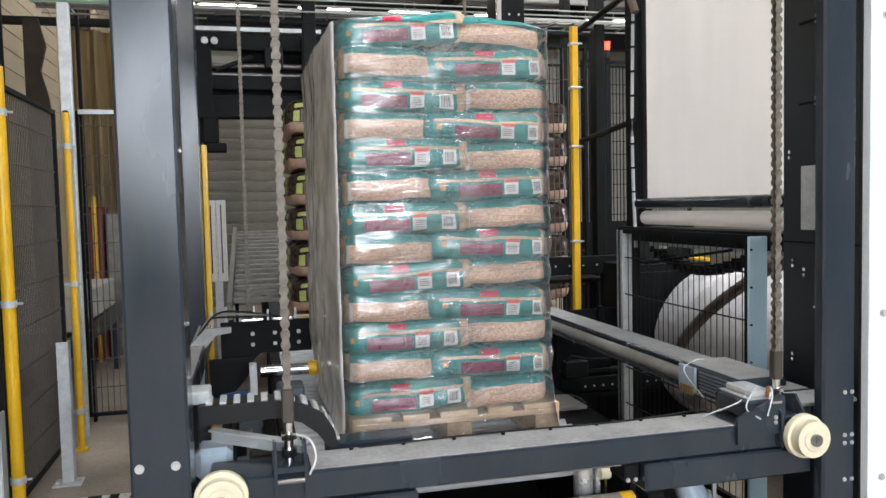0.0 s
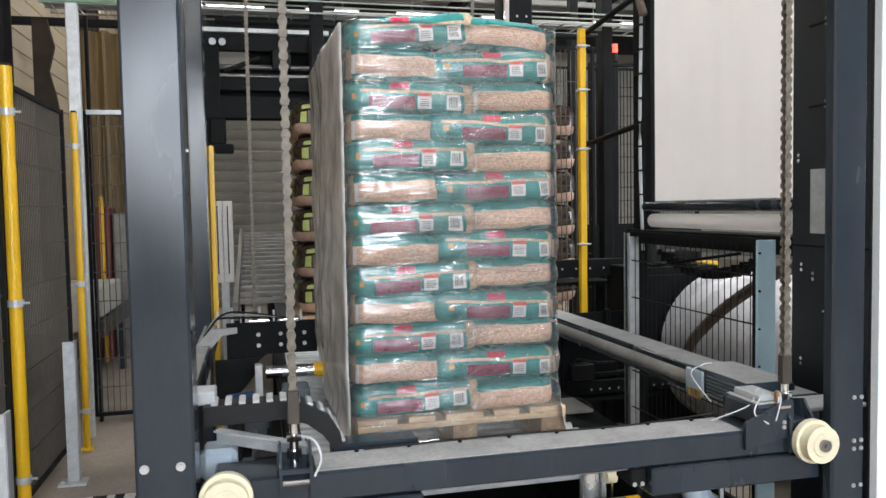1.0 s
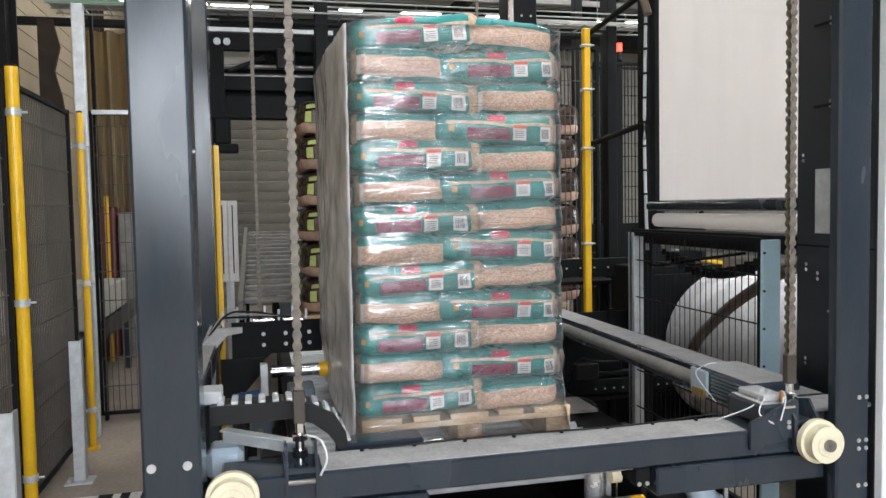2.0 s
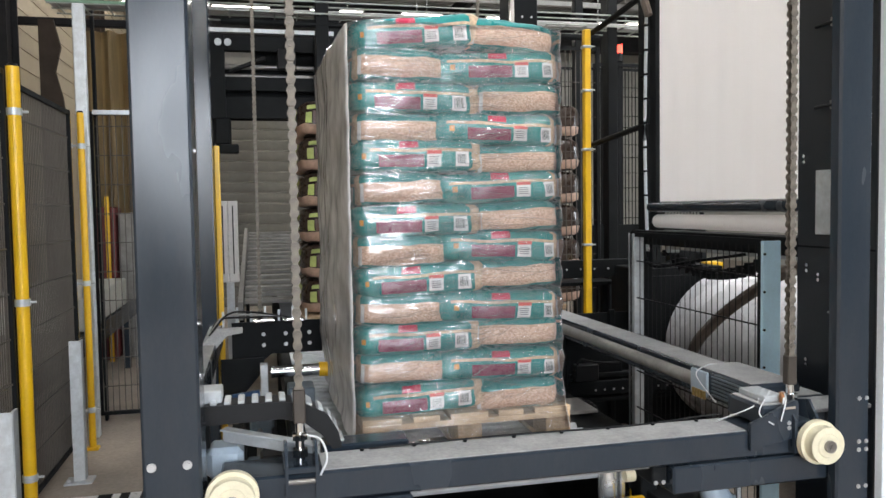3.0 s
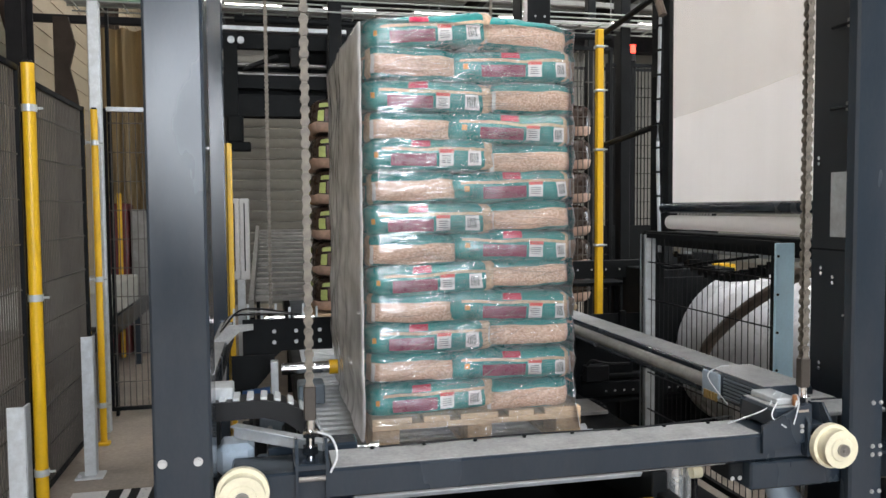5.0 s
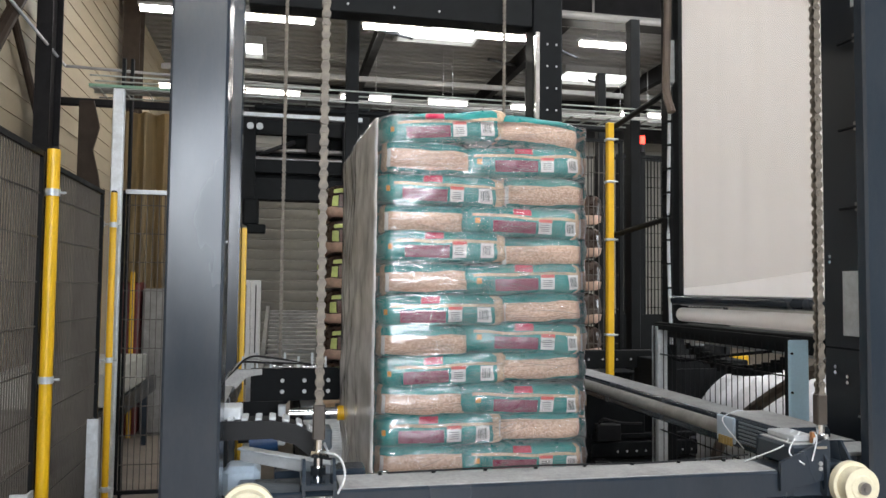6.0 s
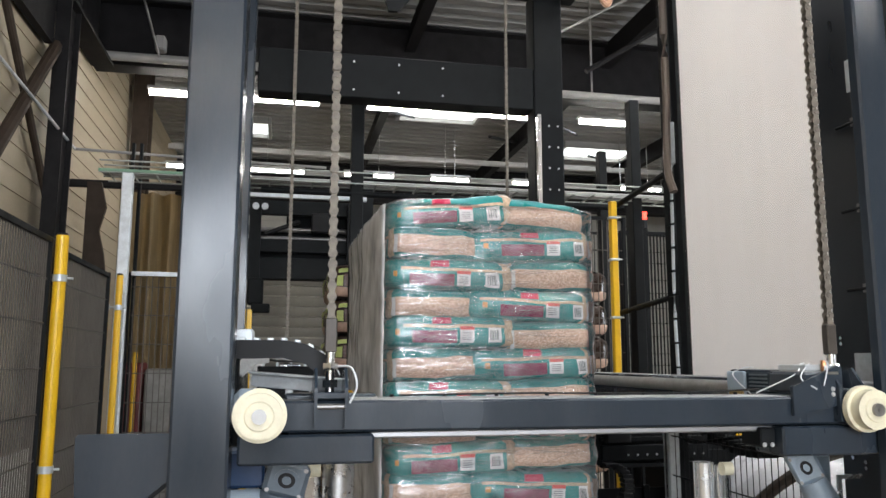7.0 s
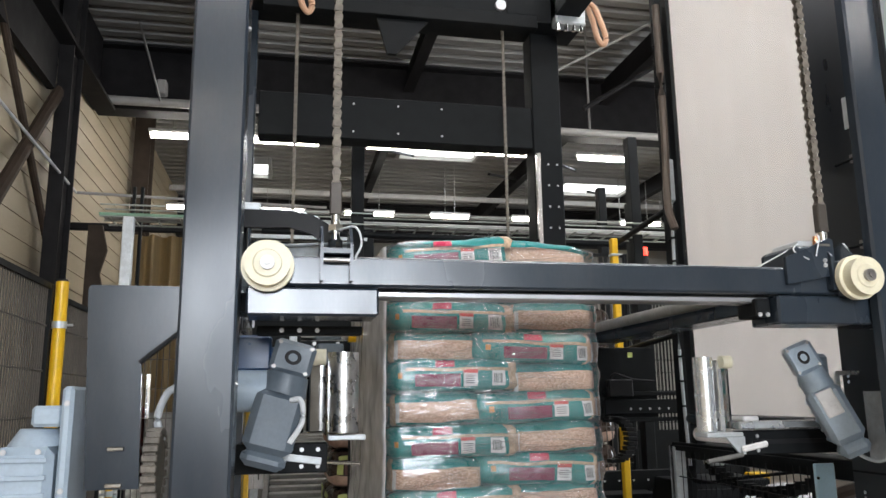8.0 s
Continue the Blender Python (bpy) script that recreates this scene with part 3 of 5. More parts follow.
# ---- hooding machine: frame ----
def machine_post(x0, x1, y0, y1, top, label, mat=ANTHRACITE):
    p = thing("machine_post", label, "post", "machine frame posts")
    part("tube", box(B(), x0, x1, y0, y1, 0.012, top, 0.007), mat, p)
    part("foot_plate", box(B(), x0 - 0.06, x1 + 0.06, y0 - 0.06, y1 + 0.06, 0, 0.012), ANTHRACITE, p)
    return p


TOP = 3.95
lp = machine_post(-0.275, -0.137, 2.0, 2.16, TOP, "anthracite painted square steel front post with bolts and scuffs")
for z in (0.834, 0.45):
    bolt(lp, -0.253, 2.0, z)
    bolt(lp, -0.170, 2.0, z)
rp = machine_post(1.685, 1.80, 2.0, 2.045, TOP, "anthracite painted square steel front post with bolts and scuffs")
for z in (0.857, 0.725, 0.70, 0.587):
    bolt(rp, 1.762, 2.0, z, small=True)
    bolt(rp, 1.788, 2.0, z, small=True)
lr = machine_post(-0.42, -0.236, 4.6, 4.76, TOP, "dark anthracite square steel rear post")
rr = machine_post(1.525, 1.72, 4.6, 4.76, TOP, "dark anthracite rear post with rows of bolts", BLACK)
part("guide_rail", box(B(), 1.53, 1.555, 4.56, 4.598, 0.1, 3.1), CHROME, rr, "bright guide rail on the post")
for i in range(7):
    for x in (1.62, 1.68):
        bolt(rr, x, 4.6, 2.2 + i * 0.14, small=True)
for z in (2.55, 2.75, 2.85, 3.0, 1.6):
    bolt(lp, -0.137, 2.06, z, 90, True)
rb = thing("rear_cross_beam", "black deep steel cross beam with bolts between the rear posts", "beam")
part("beam", box(B(), -0.215, 1.52, 4.6, 4.75, 3.14, 3.42, 0.006), BLACK, rb)
for x in (0.36, 0.64, 0.92):
    bolt(rb, x, 4.6, 3.19, small=True)
    bolt(rb, x, 4.6, 3.37, small=True)
for y0, y1, name in ((4.45, 4.75, "rear"), (2.0, 2.16, "front")):
    b = thing("top_beam", "black steel beam closing the machine frame at the top", "beam", "top beams")
    part("beam", box(B(), -0.42, 1.85, y0, y1, TOP + 0.002, TOP + 0.2, 0.006), BLACK, b)
for x0 in (-0.36, 1.62):
    b = thing("top_beam", "black steel beam closing the machine frame at the top", "beam", "top beams")
    part("beam", box(B(), x0, x0 + 0.16, 2.17, 4.44, TOP + 0.002, TOP + 0.2, 0.006), BLACK, b)
# head with triangular gusset, cables and valve blocks under the top
hd = thing("hood_opener_head", "gusset, valve blocks and salmon hoses under the machine top", "machine head")
part("gusset", plate(B(), [(0.48, 3.86), (0.80, 3.86), (0.60, 3.63), (0.545, 3.63)], "y", 4.40, 4.43), BLACK, hd)
part("bar", box(B(), -0.2, 1.5, 4.36, 4.44, 3.862, 3.95, 0.004), BLACK, hd)
part("valve_block", box(B(), 1.62, 1.82, 4.34, 4.44, 3.90, 4.1, 0.01), GALV, hd, "pale valve block")
for k in range(4):
    part("fitting", rod(B(), (1.64 + k * 0.05, 4.36, 3.86), (1.64 + k * 0.05, 4.36, 3.90), 0.014, 10), CHROME, hd)
part("eye_bolt", rod(B(), (1.255, 4.34, 3.99), (1.255, 4.36, 3.99), 0.035, 16), GALV, hd)
for x, z in ((1.90, 4.05), (0.03, 4.10)):
    part("hose", hose(B(), [(x - 0.1, 4.38, z + 0.03), (x - 0.02, 4.36, z), (x + 0.02, 4.35, z - 0.1), (x + 0.055, 4.35, z - 0.22), (x + 0.03, 4.35, z - 0.27), (x - 0.005, 4.35, z - 0.22), (x - 0.02, 4.37, z - 0.1), (x - 0.06, 4.38, z + 0.03)], 0.019), SALMON, hd, "salmon pink air hose loop")
# slim posts behind the machine
for x0, x1, y in ((0.42, 0.51, 5.4), (2.98, 3.06, 6.95), (2.62, 2.70, 5.5)):
    s = thing("slim_post", "slim black steel post of the cell behind", "post", "slim cell posts")
    part("tube", box(B(), x0, x1, y, y + 0.09, 0, 3.6, 0.005), BLACK, s)
solid("slim_post", box(B(), 2.84, 2.90, 6.0, 6.1, 0, 3.2, 0.005), BLACK, "slim black steel post of the cell behind", "post", "slim cell posts")


# ---- the load: pallet, bags and stretched film hood ----
PX, PY, PZ = 0.356, 2.78, 0.546
pal = thing("wooden_pallet", "pale pine wooden pallet carrying the bag stack", "pallet", at=(PX, PY, PZ))
for i in range(3):
    for j in range(3):
        part("block", box(B(), (0, 0.3525, 0.70)[i], (0.10, 0.4475, 0.80)[i], (0, 0.5275, 1.055)[j], (0.145, 0.6725, 1.2)[j], 0.022, 0.1, 0.003), CHIP, pal)
    part("bottom_board", box(B(), (0, 0.3525, 0.70)[i], (0.10, 0.4475, 0.80)[i], 0, 1.2, 0, 0.022, 0.002), WOOD, pal)
for y in (0, 0.5275, 1.055):
    part("stringer_board", box(B(), 0, 0.8, y, y + 0.145, 0.1, 0.122, 0.002), WOOD, pal)
for x, w in ((0, 0.145), (0.1875, 0.1), (0.3275, 0.145), (0.5125, 0.1), (0.655, 0.145)):
    part("deck_board", box(B(), x, x + w, 0, 1.2, 0.122, 0.144, 0.002), WOOD, pal)

LAYER = 0.111
BASE = PZ + 0.145


def pillow(px, py, pz, dims, seed, out=1.0):
    """Maps a point of the unit cube's skin onto a stuffed bag of these sizes."""
    n = 6.5
    k = (abs(px) ** n + abs(py) ** n + abs(pz) ** n) ** (-1 / n)
    q = Vector((px * k * dims[0] / 2, py * k * dims[1] / 2, pz * k * dims[2] / 2))
    w = noise.noise(Vector((q.x * 9 + seed, q.y * 9, q.z * 16))) * 0.008 + noise.noise(Vector((q.x * 28, q.y * 28 + seed, q.z * 30))) * 0.003
    q += Vector((px, py, pz)).normalized() * (w + (out - 1.0))
    return q


LEVELS = (-1.0, -0.74, -0.35, 0.0, 0.22, 0.40, 0.72, 1.0)


def bag_body(dims, seed, side, end, end_back=None):
    """side and end give the material index for a height between -1 and 1."""
    bm = B()
    xs = [-1 + i / 9 for i in range(19)]
    ys = [-1 + i / 6 for i in range(13)]
    seen = {}

    def v(x, y, z):
        key = (round(x, 3), round(y, 3), round(z, 3))
        if key not in seen:
            wob = 0.10 * noise.noise(Vector((x * 2.2 + seed, y * 2.2, seed))) if abs(z) < 0.99 else 0.0
            seen[key] = bm.verts.new(pillow(x, y, z + wob, dims, seed))
        return seen[key]

    def quad(a, b, c, d, mi):
        f = bm.faces.new((v(*a), v(*b), v(*c), v(*d)))
        f.material_index = mi

    for z0, z1 in zip(LEVELS, LEVELS[1:]):
        mid = (z0 + z1) / 2
        for x0, x1 in zip(xs, xs[1:]):
            quad((x0, -1, z0), (x1, -1, z0), (x1, -1, z1), (x0, -1, z1), side(mid, (x0 + x1) / 2))
            quad((x0, 1, z1), (x1, 1, z1), (x1, 1, z0), (x0, 1, z0), side(mid, -(x0 + x1) / 2))
        for y0, y1 in zip(ys, ys[1:]):
            quad((-1, y0, z1), (-1, y1, z1), (-1, y1, z0), (-1, y0, z0), (end_back or end)(mid))
            quad((1, y0, z0), (1, y1, z0), (1, y1, z1), (1, y0, z1), end(mid))
    for x0, x1 in zip(xs, xs[1:]):
        for y0, y1 in zip(ys, ys[1:]):
            quad((x0, y0, 1), (x1, y0, 1), (x1, y1, 1), (x0, y1, 1), 0)
            quad((x0, y1, -1), (x1, y1, -1), (x1, y0, -1), (x0, y0, -1), 0)
    return bm


def print_patch(bm, dims, seed, x0, x1, z0, z1, out=0.0022, index=0, face="front"):
    """A printed field that follows the bag's skin on one of its sides."""
    nx, nz = max(2, int((x1 - x0) / 0.07)), max(2, int((z1 - z0) / 0.18))
    grid = []
    for j in range(nz + 1):
        row = []
        for i in range(nx + 1):
            u, w = x0 + (x1 - x0) * i / nx, z0 + (z1 - z0) * j / nz
            p = {"front": (u, -1, w), "end": (-1, -u, w), "face": (1, u, w)}[face]
            row.append(bm.verts.new(pillow(*p, dims, seed, 1.0 + out)))
        grid.append(row)
    for j in range(nz):
        for i in range(nx):
            bm.faces.new((grid[j][i], grid[j][i + 1], grid[j + 1][i + 1], grid[j + 1][i])).material_index = index
    return bm


BAG = (0.505, 0.365, 0.123)


def pellet_bag_meshes(seed, s):
    def side(z, x):
        if x > 0.93 + s / 2:
            return 2
        return 2 if 0.22 < z < 0.4 and x > -0.8 else 0

    def end(z):
        return 0 if z > 0.40 or z < -0.74 else 1
    body = mesh_of("body", bag_body(BAG, seed, side, end, lambda z: 0), [TEAL, PELLETS, BARE_TAN], 60)
    red = mesh_of("red_patch", print_patch(B(), BAG, seed, -0.14 + s, 0.14 + s, 0.42, 0.86), RED, 60)
    panel = mesh_of("burgundy_panel", print_patch(B(), BAG, seed, -0.44 + s, 0.22 + s, -0.66, 0.04), BURGUNDY, 60)
    lab = print_patch(B(), BAG, seed, 0.26 + s, 0.47 + s, -0.66, 0.24, index=0)
    print_patch(lab, BAG, seed, 0.26 + s, 0.47 + s, 0.06, 0.25, 0.0032, 1)
    for z in (-0.1, -0.22, -0.34, -0.46):
        print_patch(lab, BAG, seed, 0.29 + s, 0.43 + s, z - 0.02, z + 0.02, 0.0032, 2)
    label = mesh_of("info_label", lab, [LABEL, PINK, INK], 60)
    code = print_patch(B(), BAG, seed, 0.69 + s, 0.90 + s, -0.66, 0.20, index=0)
    x = 0.715 + s
    for w in (0.012, 0.006, 0.014, 0.006, 0.010, 0.006, 0.014, 0.008):
        print_patch(code, BAG, seed, x, x + w, -0.5, 0.06, 0.0032, 1)
        x += w + 0.008
    barcode = mesh_of("barcode_label", code, [LABEL, INK], 60)
    lines = B()
    for z in (0.02, -0.14, -0.30):
        print_patch(lines, BAG, seed, 0.52 + s, 0.63 + s, z - 0.015, z + 0.015)
    small = mesh_of("small_print", lines, paint("pale_teal_print", (0.12, 0.34, 0.33), 0.3), 60)
    emblem = mesh_of("emblem", print_patch(B(), BAG, seed, -0.72 + s, -0.64 + s, -0.2, 0.12), ORANGE, 60)
    seal = print_patch(B(), BAG, seed, -0.97, -0.86, -0.75, 0.35, 0.004, 0, "face")
    seam = mesh_of("end_seam", seal, LABEL, 60)
    return body, (("red_patch", red), ("burgundy_panel", panel), ("info_label", label), ("barcode_label", barcode), ("small_print", small), ("emblem", emblem), ("end_seam", seam))


BARE_TAN = paint("tan_pellet_band", (0.50, 0.36, 0.24), 0.4, wear=0.3, scale=60, grain=150)
kinds = [[pellet_bag_meshes(k, s) for k in (1.3, 7.9, 15.2, 23.6)] for s in (-0.2, 0.0)]
rng = random.Random(4)


def pellet_bag(x, y, z, rz, kind, sag=0.0):
    bag = thing("pellet_bag", "teal and tan printed plastic bag of wood pellets in the stack", "bag", "pellet bags on the pallet")
    body, prints = kinds[kind][rng.randrange(4)]
    part("body", body, None, bag)
    for name, data in prints:
        part(name, data, None, bag)
    turn = pose(0, 0, 0, 0, sag, 0)
    turn = Matrix.Translation((x, y, z)) @ turn @ Matrix.Translation((-x, -y, -z)) @ pose(x + rng.uniform(-0.010, 0.010), y + rng.uniform(-0.010, 0.006), z + rng.uniform(-0.004, 0.004), rng.uniform(-2.5, 2.5), rng.uniform(-2.2, 2.2), rz + rng.uniform(-2.0, 2.0))
    bag.matrix_basis = turn @ Matrix.Diagonal((1.0, 1.1, 1.0, 1.0) if kind_is_long(rz) else (1.2, 0.97, 1.0, 1.0))


def kind_is_long(rz):
    return rz == 0


LEFT, RIGHT, FRONT = 0.352, 1.135, 2.79
for layer in range(13):
    z = BASE + LAYER * (layer + 0.5)
    lean = 0.004 * math.sin(layer * 1.3) - 0.0006 * layer
    long_left = layer % 2 == 0
    lx = (LEFT + 0.243 if long_left else RIGHT - 0.243) + lean
    sx = (RIGHT - 0.168 if long_left else LEFT + 0.172) + lean
    for k in range(3):
        pellet_bag(lx, FRONT + 0.2 + k * 0.395, z + (0.012 if layer == 12 else 0), 0, 0 if long_left else 1, -5.0 if layer == 12 else 0.0)
    for k in range(2):
        pellet_bag(sx, FRONT + 0.306 + k * 0.595, z, -90, 0, 5.0 if layer == 12 else 0.0)

# film hood: a wrinkled skin stretched over the stack and down round the pallet
hood = thing("stretch_film_hood", "clear crinkled plastic stretch film hood over the stack of bags", "film hood")


def hood_ring(z, grow, n=220):
    x0, x1, y0, y1, r = LEFT - grow, RIGHT + grow - 0.008, FRONT - 0.012 - grow, FRONT + 1.2 + grow, 0.05
    w, d = x1 - x0, y1 - y0
    per = 2 * (w + d)
    pts = []
    for i in range(n):
        s = per * i / n
        if s < w:
            p, nrm = Vector((x0 + s, y0, z)), Vector((0, -1, 0))
        elif s < w + d:
            p, nrm = Vector((x1, y0 + s - w, z)), Vector((1, 0, 0))
        elif s < 2 * w + d:
            p, nrm = Vector((x1 - (s - w - d), y1, z)), Vector((0, 1, 0))
        else:
            p, nrm = Vector((x0, y1 - (s - 2 * w - d), z)), Vector((-1, 0, 0))
        cx, cy = (x0 + x1) / 2, (y0 + y1) / 2
        ex, ey = max(abs(p.x - cx) - (w / 2 - r), 0), max(abs(p.y - cy) - (d / 2 - r), 0)
        if ex and ey:
            k = r / math.hypot(ex, ey)
            p.x = cx + math.copysign(w / 2 - r + ex * k, p.x - cx)
            p.y = cy + math.copysign(d / 2 - r + ey * k, p.y - cy)
        pts.append((p, nrm))
    return pts


def hood_mesh():
    bm = B()
    top = BASE + 13 * LAYER
    levels = [0.612 + (top - 0.03 - 0.612) * i / 92 for i in range(93)]
    rings = []
    for z in levels:
        flare = 0.022 * max(0, (0.78 - z) / 0.17) ** 1.5
        ring = []
        for p, nrm in hood_ring(z, 0.012 + flare):
            q = p + Vector((0, 0, 0))
            w = 0.007 * noise.noise(Vector((p.x * 4, p.y * 4, p.z * 7))) + 0.005 * noise.noise(Vector((p.x * 5, p.y * 5, p.z * 30 - p.x * 9)))
            w += 0.0018 * noise.noise(Vector((p.x * 14, p.y * 14, p.z * 80 + p.x * 30)))
            bulge = 0.004 * math.cos(6.2832 * ((z - BASE) / LAYER - 0.5)) if z > BASE else 0.0
            if nrm.x < -0.5:
                # slack gusset side: hugs the front corner, pleated and ballooning towards the rear
                away = min(1, max(0, (p.y - FRONT) / 0.5))
                w = w * 0.4 + away * (0.014 * noise.noise(Vector((p.z * 4.5, p.y * 3.0, 3.1))) + 0.005 * noise.noise(Vector((p.z * 8 + p.y * 3, p.y * 11, 7.7))))
                bulge = (0.016 + away * 0.022) * min(1, max(0.2, (z - 0.6) / 0.25))
            ring.append(bm.verts.new(q + nrm * (w + bulge)))
        rings.append(ring)
    cx, cy = (LEFT + RIGHT) / 2, FRONT + 0.6
    for k in range(1, 9):  # domed top
        s = 1 - k / 9
        ring = []
        for v in rings[92]:
            x, y = cx + (v.co.x - cx) * (s ** 0.85), cy + (v.co.y - cy) * (s ** 0.85)
            z = top - 0.03 + 0.09 * (1 - s ** 2.6) + 0.012 * noise.noise(Vector((x * 9, y * 9, 2.0)))
            ring.append(bm.verts.new((x, y, z)))
        rings.append(ring)
    n = len(rings[0])
    for a, b in zip(rings, rings[1:]):
        for i in range(n):
            j = (i + 1) % n
            f = bm.faces.new((a[i], a[j], b[j], b[i]))
            c = (a[i].co + b[j].co) / 2
            f.normal_update()
            f.material_index = 1 if abs(f.normal.x) > 0.8 and abs(f.normal.z) < 0.5 else 0
    bm.faces.new(rings[-1])
    return bm


skin = part("film_skin", mesh_of("film_skin", hood_mesh(), [FILM_FRONT, FILM_SIDE], 80), None, hood)
# gathered ridges that run across the stretched front
bm = B()
for i in range(280):
    zone = rng.random()
    x0 = rng.uniform(LEFT + 0.02, LEFT + 0.45) if zone < 0.6 else rng.uniform(LEFT + 0.25, RIGHT - 0.2)
    z0 = rng.uniform(0.70, BASE + 13 * LAYER - 0.06)
    length = rng.uniform(0.05, 0.26)
    slope = rng.gauss(0.05, 0.12) if z0 > 1.0 else rng.gauss(0.45, 0.25)
    wide = rng.uniform(0.0006, 0.0018)
    a, c = None, None
    for k in range(9):
        u = k / 8
        x, z = x0 + length * u, z0 + slope * length * u + 0.004 * math.sin(u * 5 + i)
        if x > RIGHT - 0.01 or z > BASE + 13 * LAYER - 0.04:
            break
        w = 0.007 * noise.noise(Vector((x * 4, (FRONT - 0.024) * 4, z * 7))) + 0.005 * noise.noise(Vector((x * 5, (FRONT - 0.024) * 5, z * 30 - x * 9)))
        y = FRONT - 0.027 - w - 0.004 * math.cos(6.2832 * ((z - BASE) / LAYER - 0.5)) - 0.002
        h = wide * math.sin(math.pi * (0.08 + 0.84 * u))
        b0, b1, b2 = bm.verts.new((x, y, z - h)), bm.verts.new((x, y - h * 1.2, z)), bm.verts.new((x, y, z + h))
        if a:
            bm.faces.new((a[0], b0, b1, a[1]))
            bm.faces.new((a[1], b1, b2, a[2]))
        a = (b0, b1, b2)
tagged(part("film_creasing", mesh_of("film_creasing", bm, FILM_RIDGE, 80), None, hood, "fine gathered film creases"), kind="stuff")
part("film_nib", rod(B(), (0.80, 3.2, 2.20), (0.83, 3.18, 2.262), 0.018, 10, 0.002), FILM_FRONT, hood, "gathered film tip at the top seal")


# ---- lift carriage: drawn at its low position, z 0.77 at the beam top ----
car = thing("lift_carriage", "anthracite steel lift carriage frame with cream guide rollers", "lift carriage")
part("front_beam", box(B(), -0.1, 1.60, 2.05, 2.21, 0.69, 0.768, 0.006), ANTHRACITE, car)
part("dusty_top", box(B(), 0.16, 1.42, 2.062, 2.205, 0.7682, 0.7705), ANTHRACITE_DUSTY, car, "grey dust layer on the beam")
for i in range(8):
    part("screw", rod(B(), (0.28 + i * 0.15, 2.19, 0.77), (0.28 + i * 0.15, 2.19, 0.777), 0.006, 8), BLACK, car)
for s, x0, x1 in ((-1, -0.28, -0.205), (1, 1.69, 1.845)):
    part("side_beam", box(B(), x0, x1, 2.24, 4.6, 0.70, 0.806, 0.006), ANTHRACITE, car)
    part("dusty_top", box(B(), x0 + 0.008, x1 - 0.008, 2.25, 4.55, 0.8062, 0.8085), ANTHRACITE_DUSTY, car, "grey dust layer on the beam")
part("rear_beam", box(B(), -0.12, 1.685, 4.42, 4.55, 0.70, 0.80, 0.006), ANTHRACITE, car)
part("dusty_top", box(B(), -0.1, 1.67, 4.425, 4.545, 0.8002, 0.8025), ANTHRACITE_DUSTY, car, "grey dust layer on the beam")
pl = part("rear_plate", plate(B(), [(-0.15, 0.84), (0.34, 0.84), (0.34, 0.66), (0.06, 0.66), (-0.1, 0.52), (-0.15, 0.52)], "y", 4.40, 4.412), BLACK, car, "black bolted plate")
for x in (0.02, 0.14, 0.27):
    for z in (0.77, 0.71):
        bolt(pl, x, 4.40, z)


def flanged_wheel(x, y, z, r):
    """Cream nylon guide roller with a raised flange, hub ring and axle end."""
    w = part("guide_wheel", rod(rod(B(), (x, y, z), (x, y + 0.03, z), r * 0.84, 40), (x, y + 0.03, z), (x, y + 0.05, z), r, 40), NYLON, car, "cream nylon flanged roller")
    part("rim", rod(rod(B(), (x, y - 0.004, z), (x, y + 0.004, z), r * 0.84, 40, r * 0.84), (x, y - 0.008, z), (x, y - 0.004, z), r * 0.5, 30, r * 0.55), NYLON, w)
    part("axle_end", rod(B(), (x, y - 0.018, z), (x, y, z), r * 0.27, 20), STEEL, w, "bright steel axle end")
    part("axle_nut", rod(B(), (x, y - 0.023, z), (x, y - 0.016, z), r * 0.12, 6), STEEL, w)


flanged_wheel(-0.068, 1.985, 0.735, 0.066)
flanged_wheel(1.622, 1.965, 0.735, 0.066)


# chain anchors on the front beam
def anchor(x, mirror):
    a = part("chain_anchor", box(B(), x - 0.045, x + 0.045, 2.035, 2.2, 0.772, 0.79, 0.003), ANTHRACITE, car, "dark steel chain anchor bracket")
    for dx in (-0.042, 0.034):
        part("cheek", plate(B(), [(2.02, 0.70), (2.04, 0.70), (2.2, 0.77), (2.2, 0.82), (2.06, 0.85), (2.02, 0.80)], "x", x + dx, x + dx + 0.008), ANTHRACITE, a)
    part("stud", rod(B(), (x, 2.1, 0.79), (x, 2.1, 0.90), 0.012, 12), CHROME, a, "bright threaded stud")
    part("nut", rod(B(), (x, 2.1, 0.80), (x, 2.1, 0.82), 0.022, 6), CHROME, a)
    part("nut", rod(B(), (x, 2.1, 0.845), (x, 2.1, 0.862), 0.022, 6), CHROME, a)
    part("spacer_bar", rod(B(), (x - 0.04, 2.03, 0.755), (x + 0.04, 2.03, 0.755), 0.007, 10), STEEL, a)
    part("switch_cable", hose(B(), [(x + mirror * 0.02, 2.1, 0.855), (x + mirror * 0.052, 2.06, 0.850), (x + mirror * 0.066, 2.05, 0.805), (x + mirror * 0.048, 2.045, 0.762)], 0.003), WHITE_PLASTIC, a, "white cable loop")


anchor(0.105, 1)
anchor(1.597, -1)
part("beam_rail", box(B(), 0.0, 1.66, 2.10, 2.17, 0.668, 0.687, 0.004), ALU, car, "bright aluminium rail under the beam")
part("tube", rod(B(), (1.645, 2.66, 0.772), (1.645, 4.3, 0.772), 0.026, 20), SLAT, car, "pale dusty steel tube")
part("tube_clamp", box(B(), 1.58, 1.68, 4.28, 4.42, 0.73, 0.82, 0.01), BLACK, car)
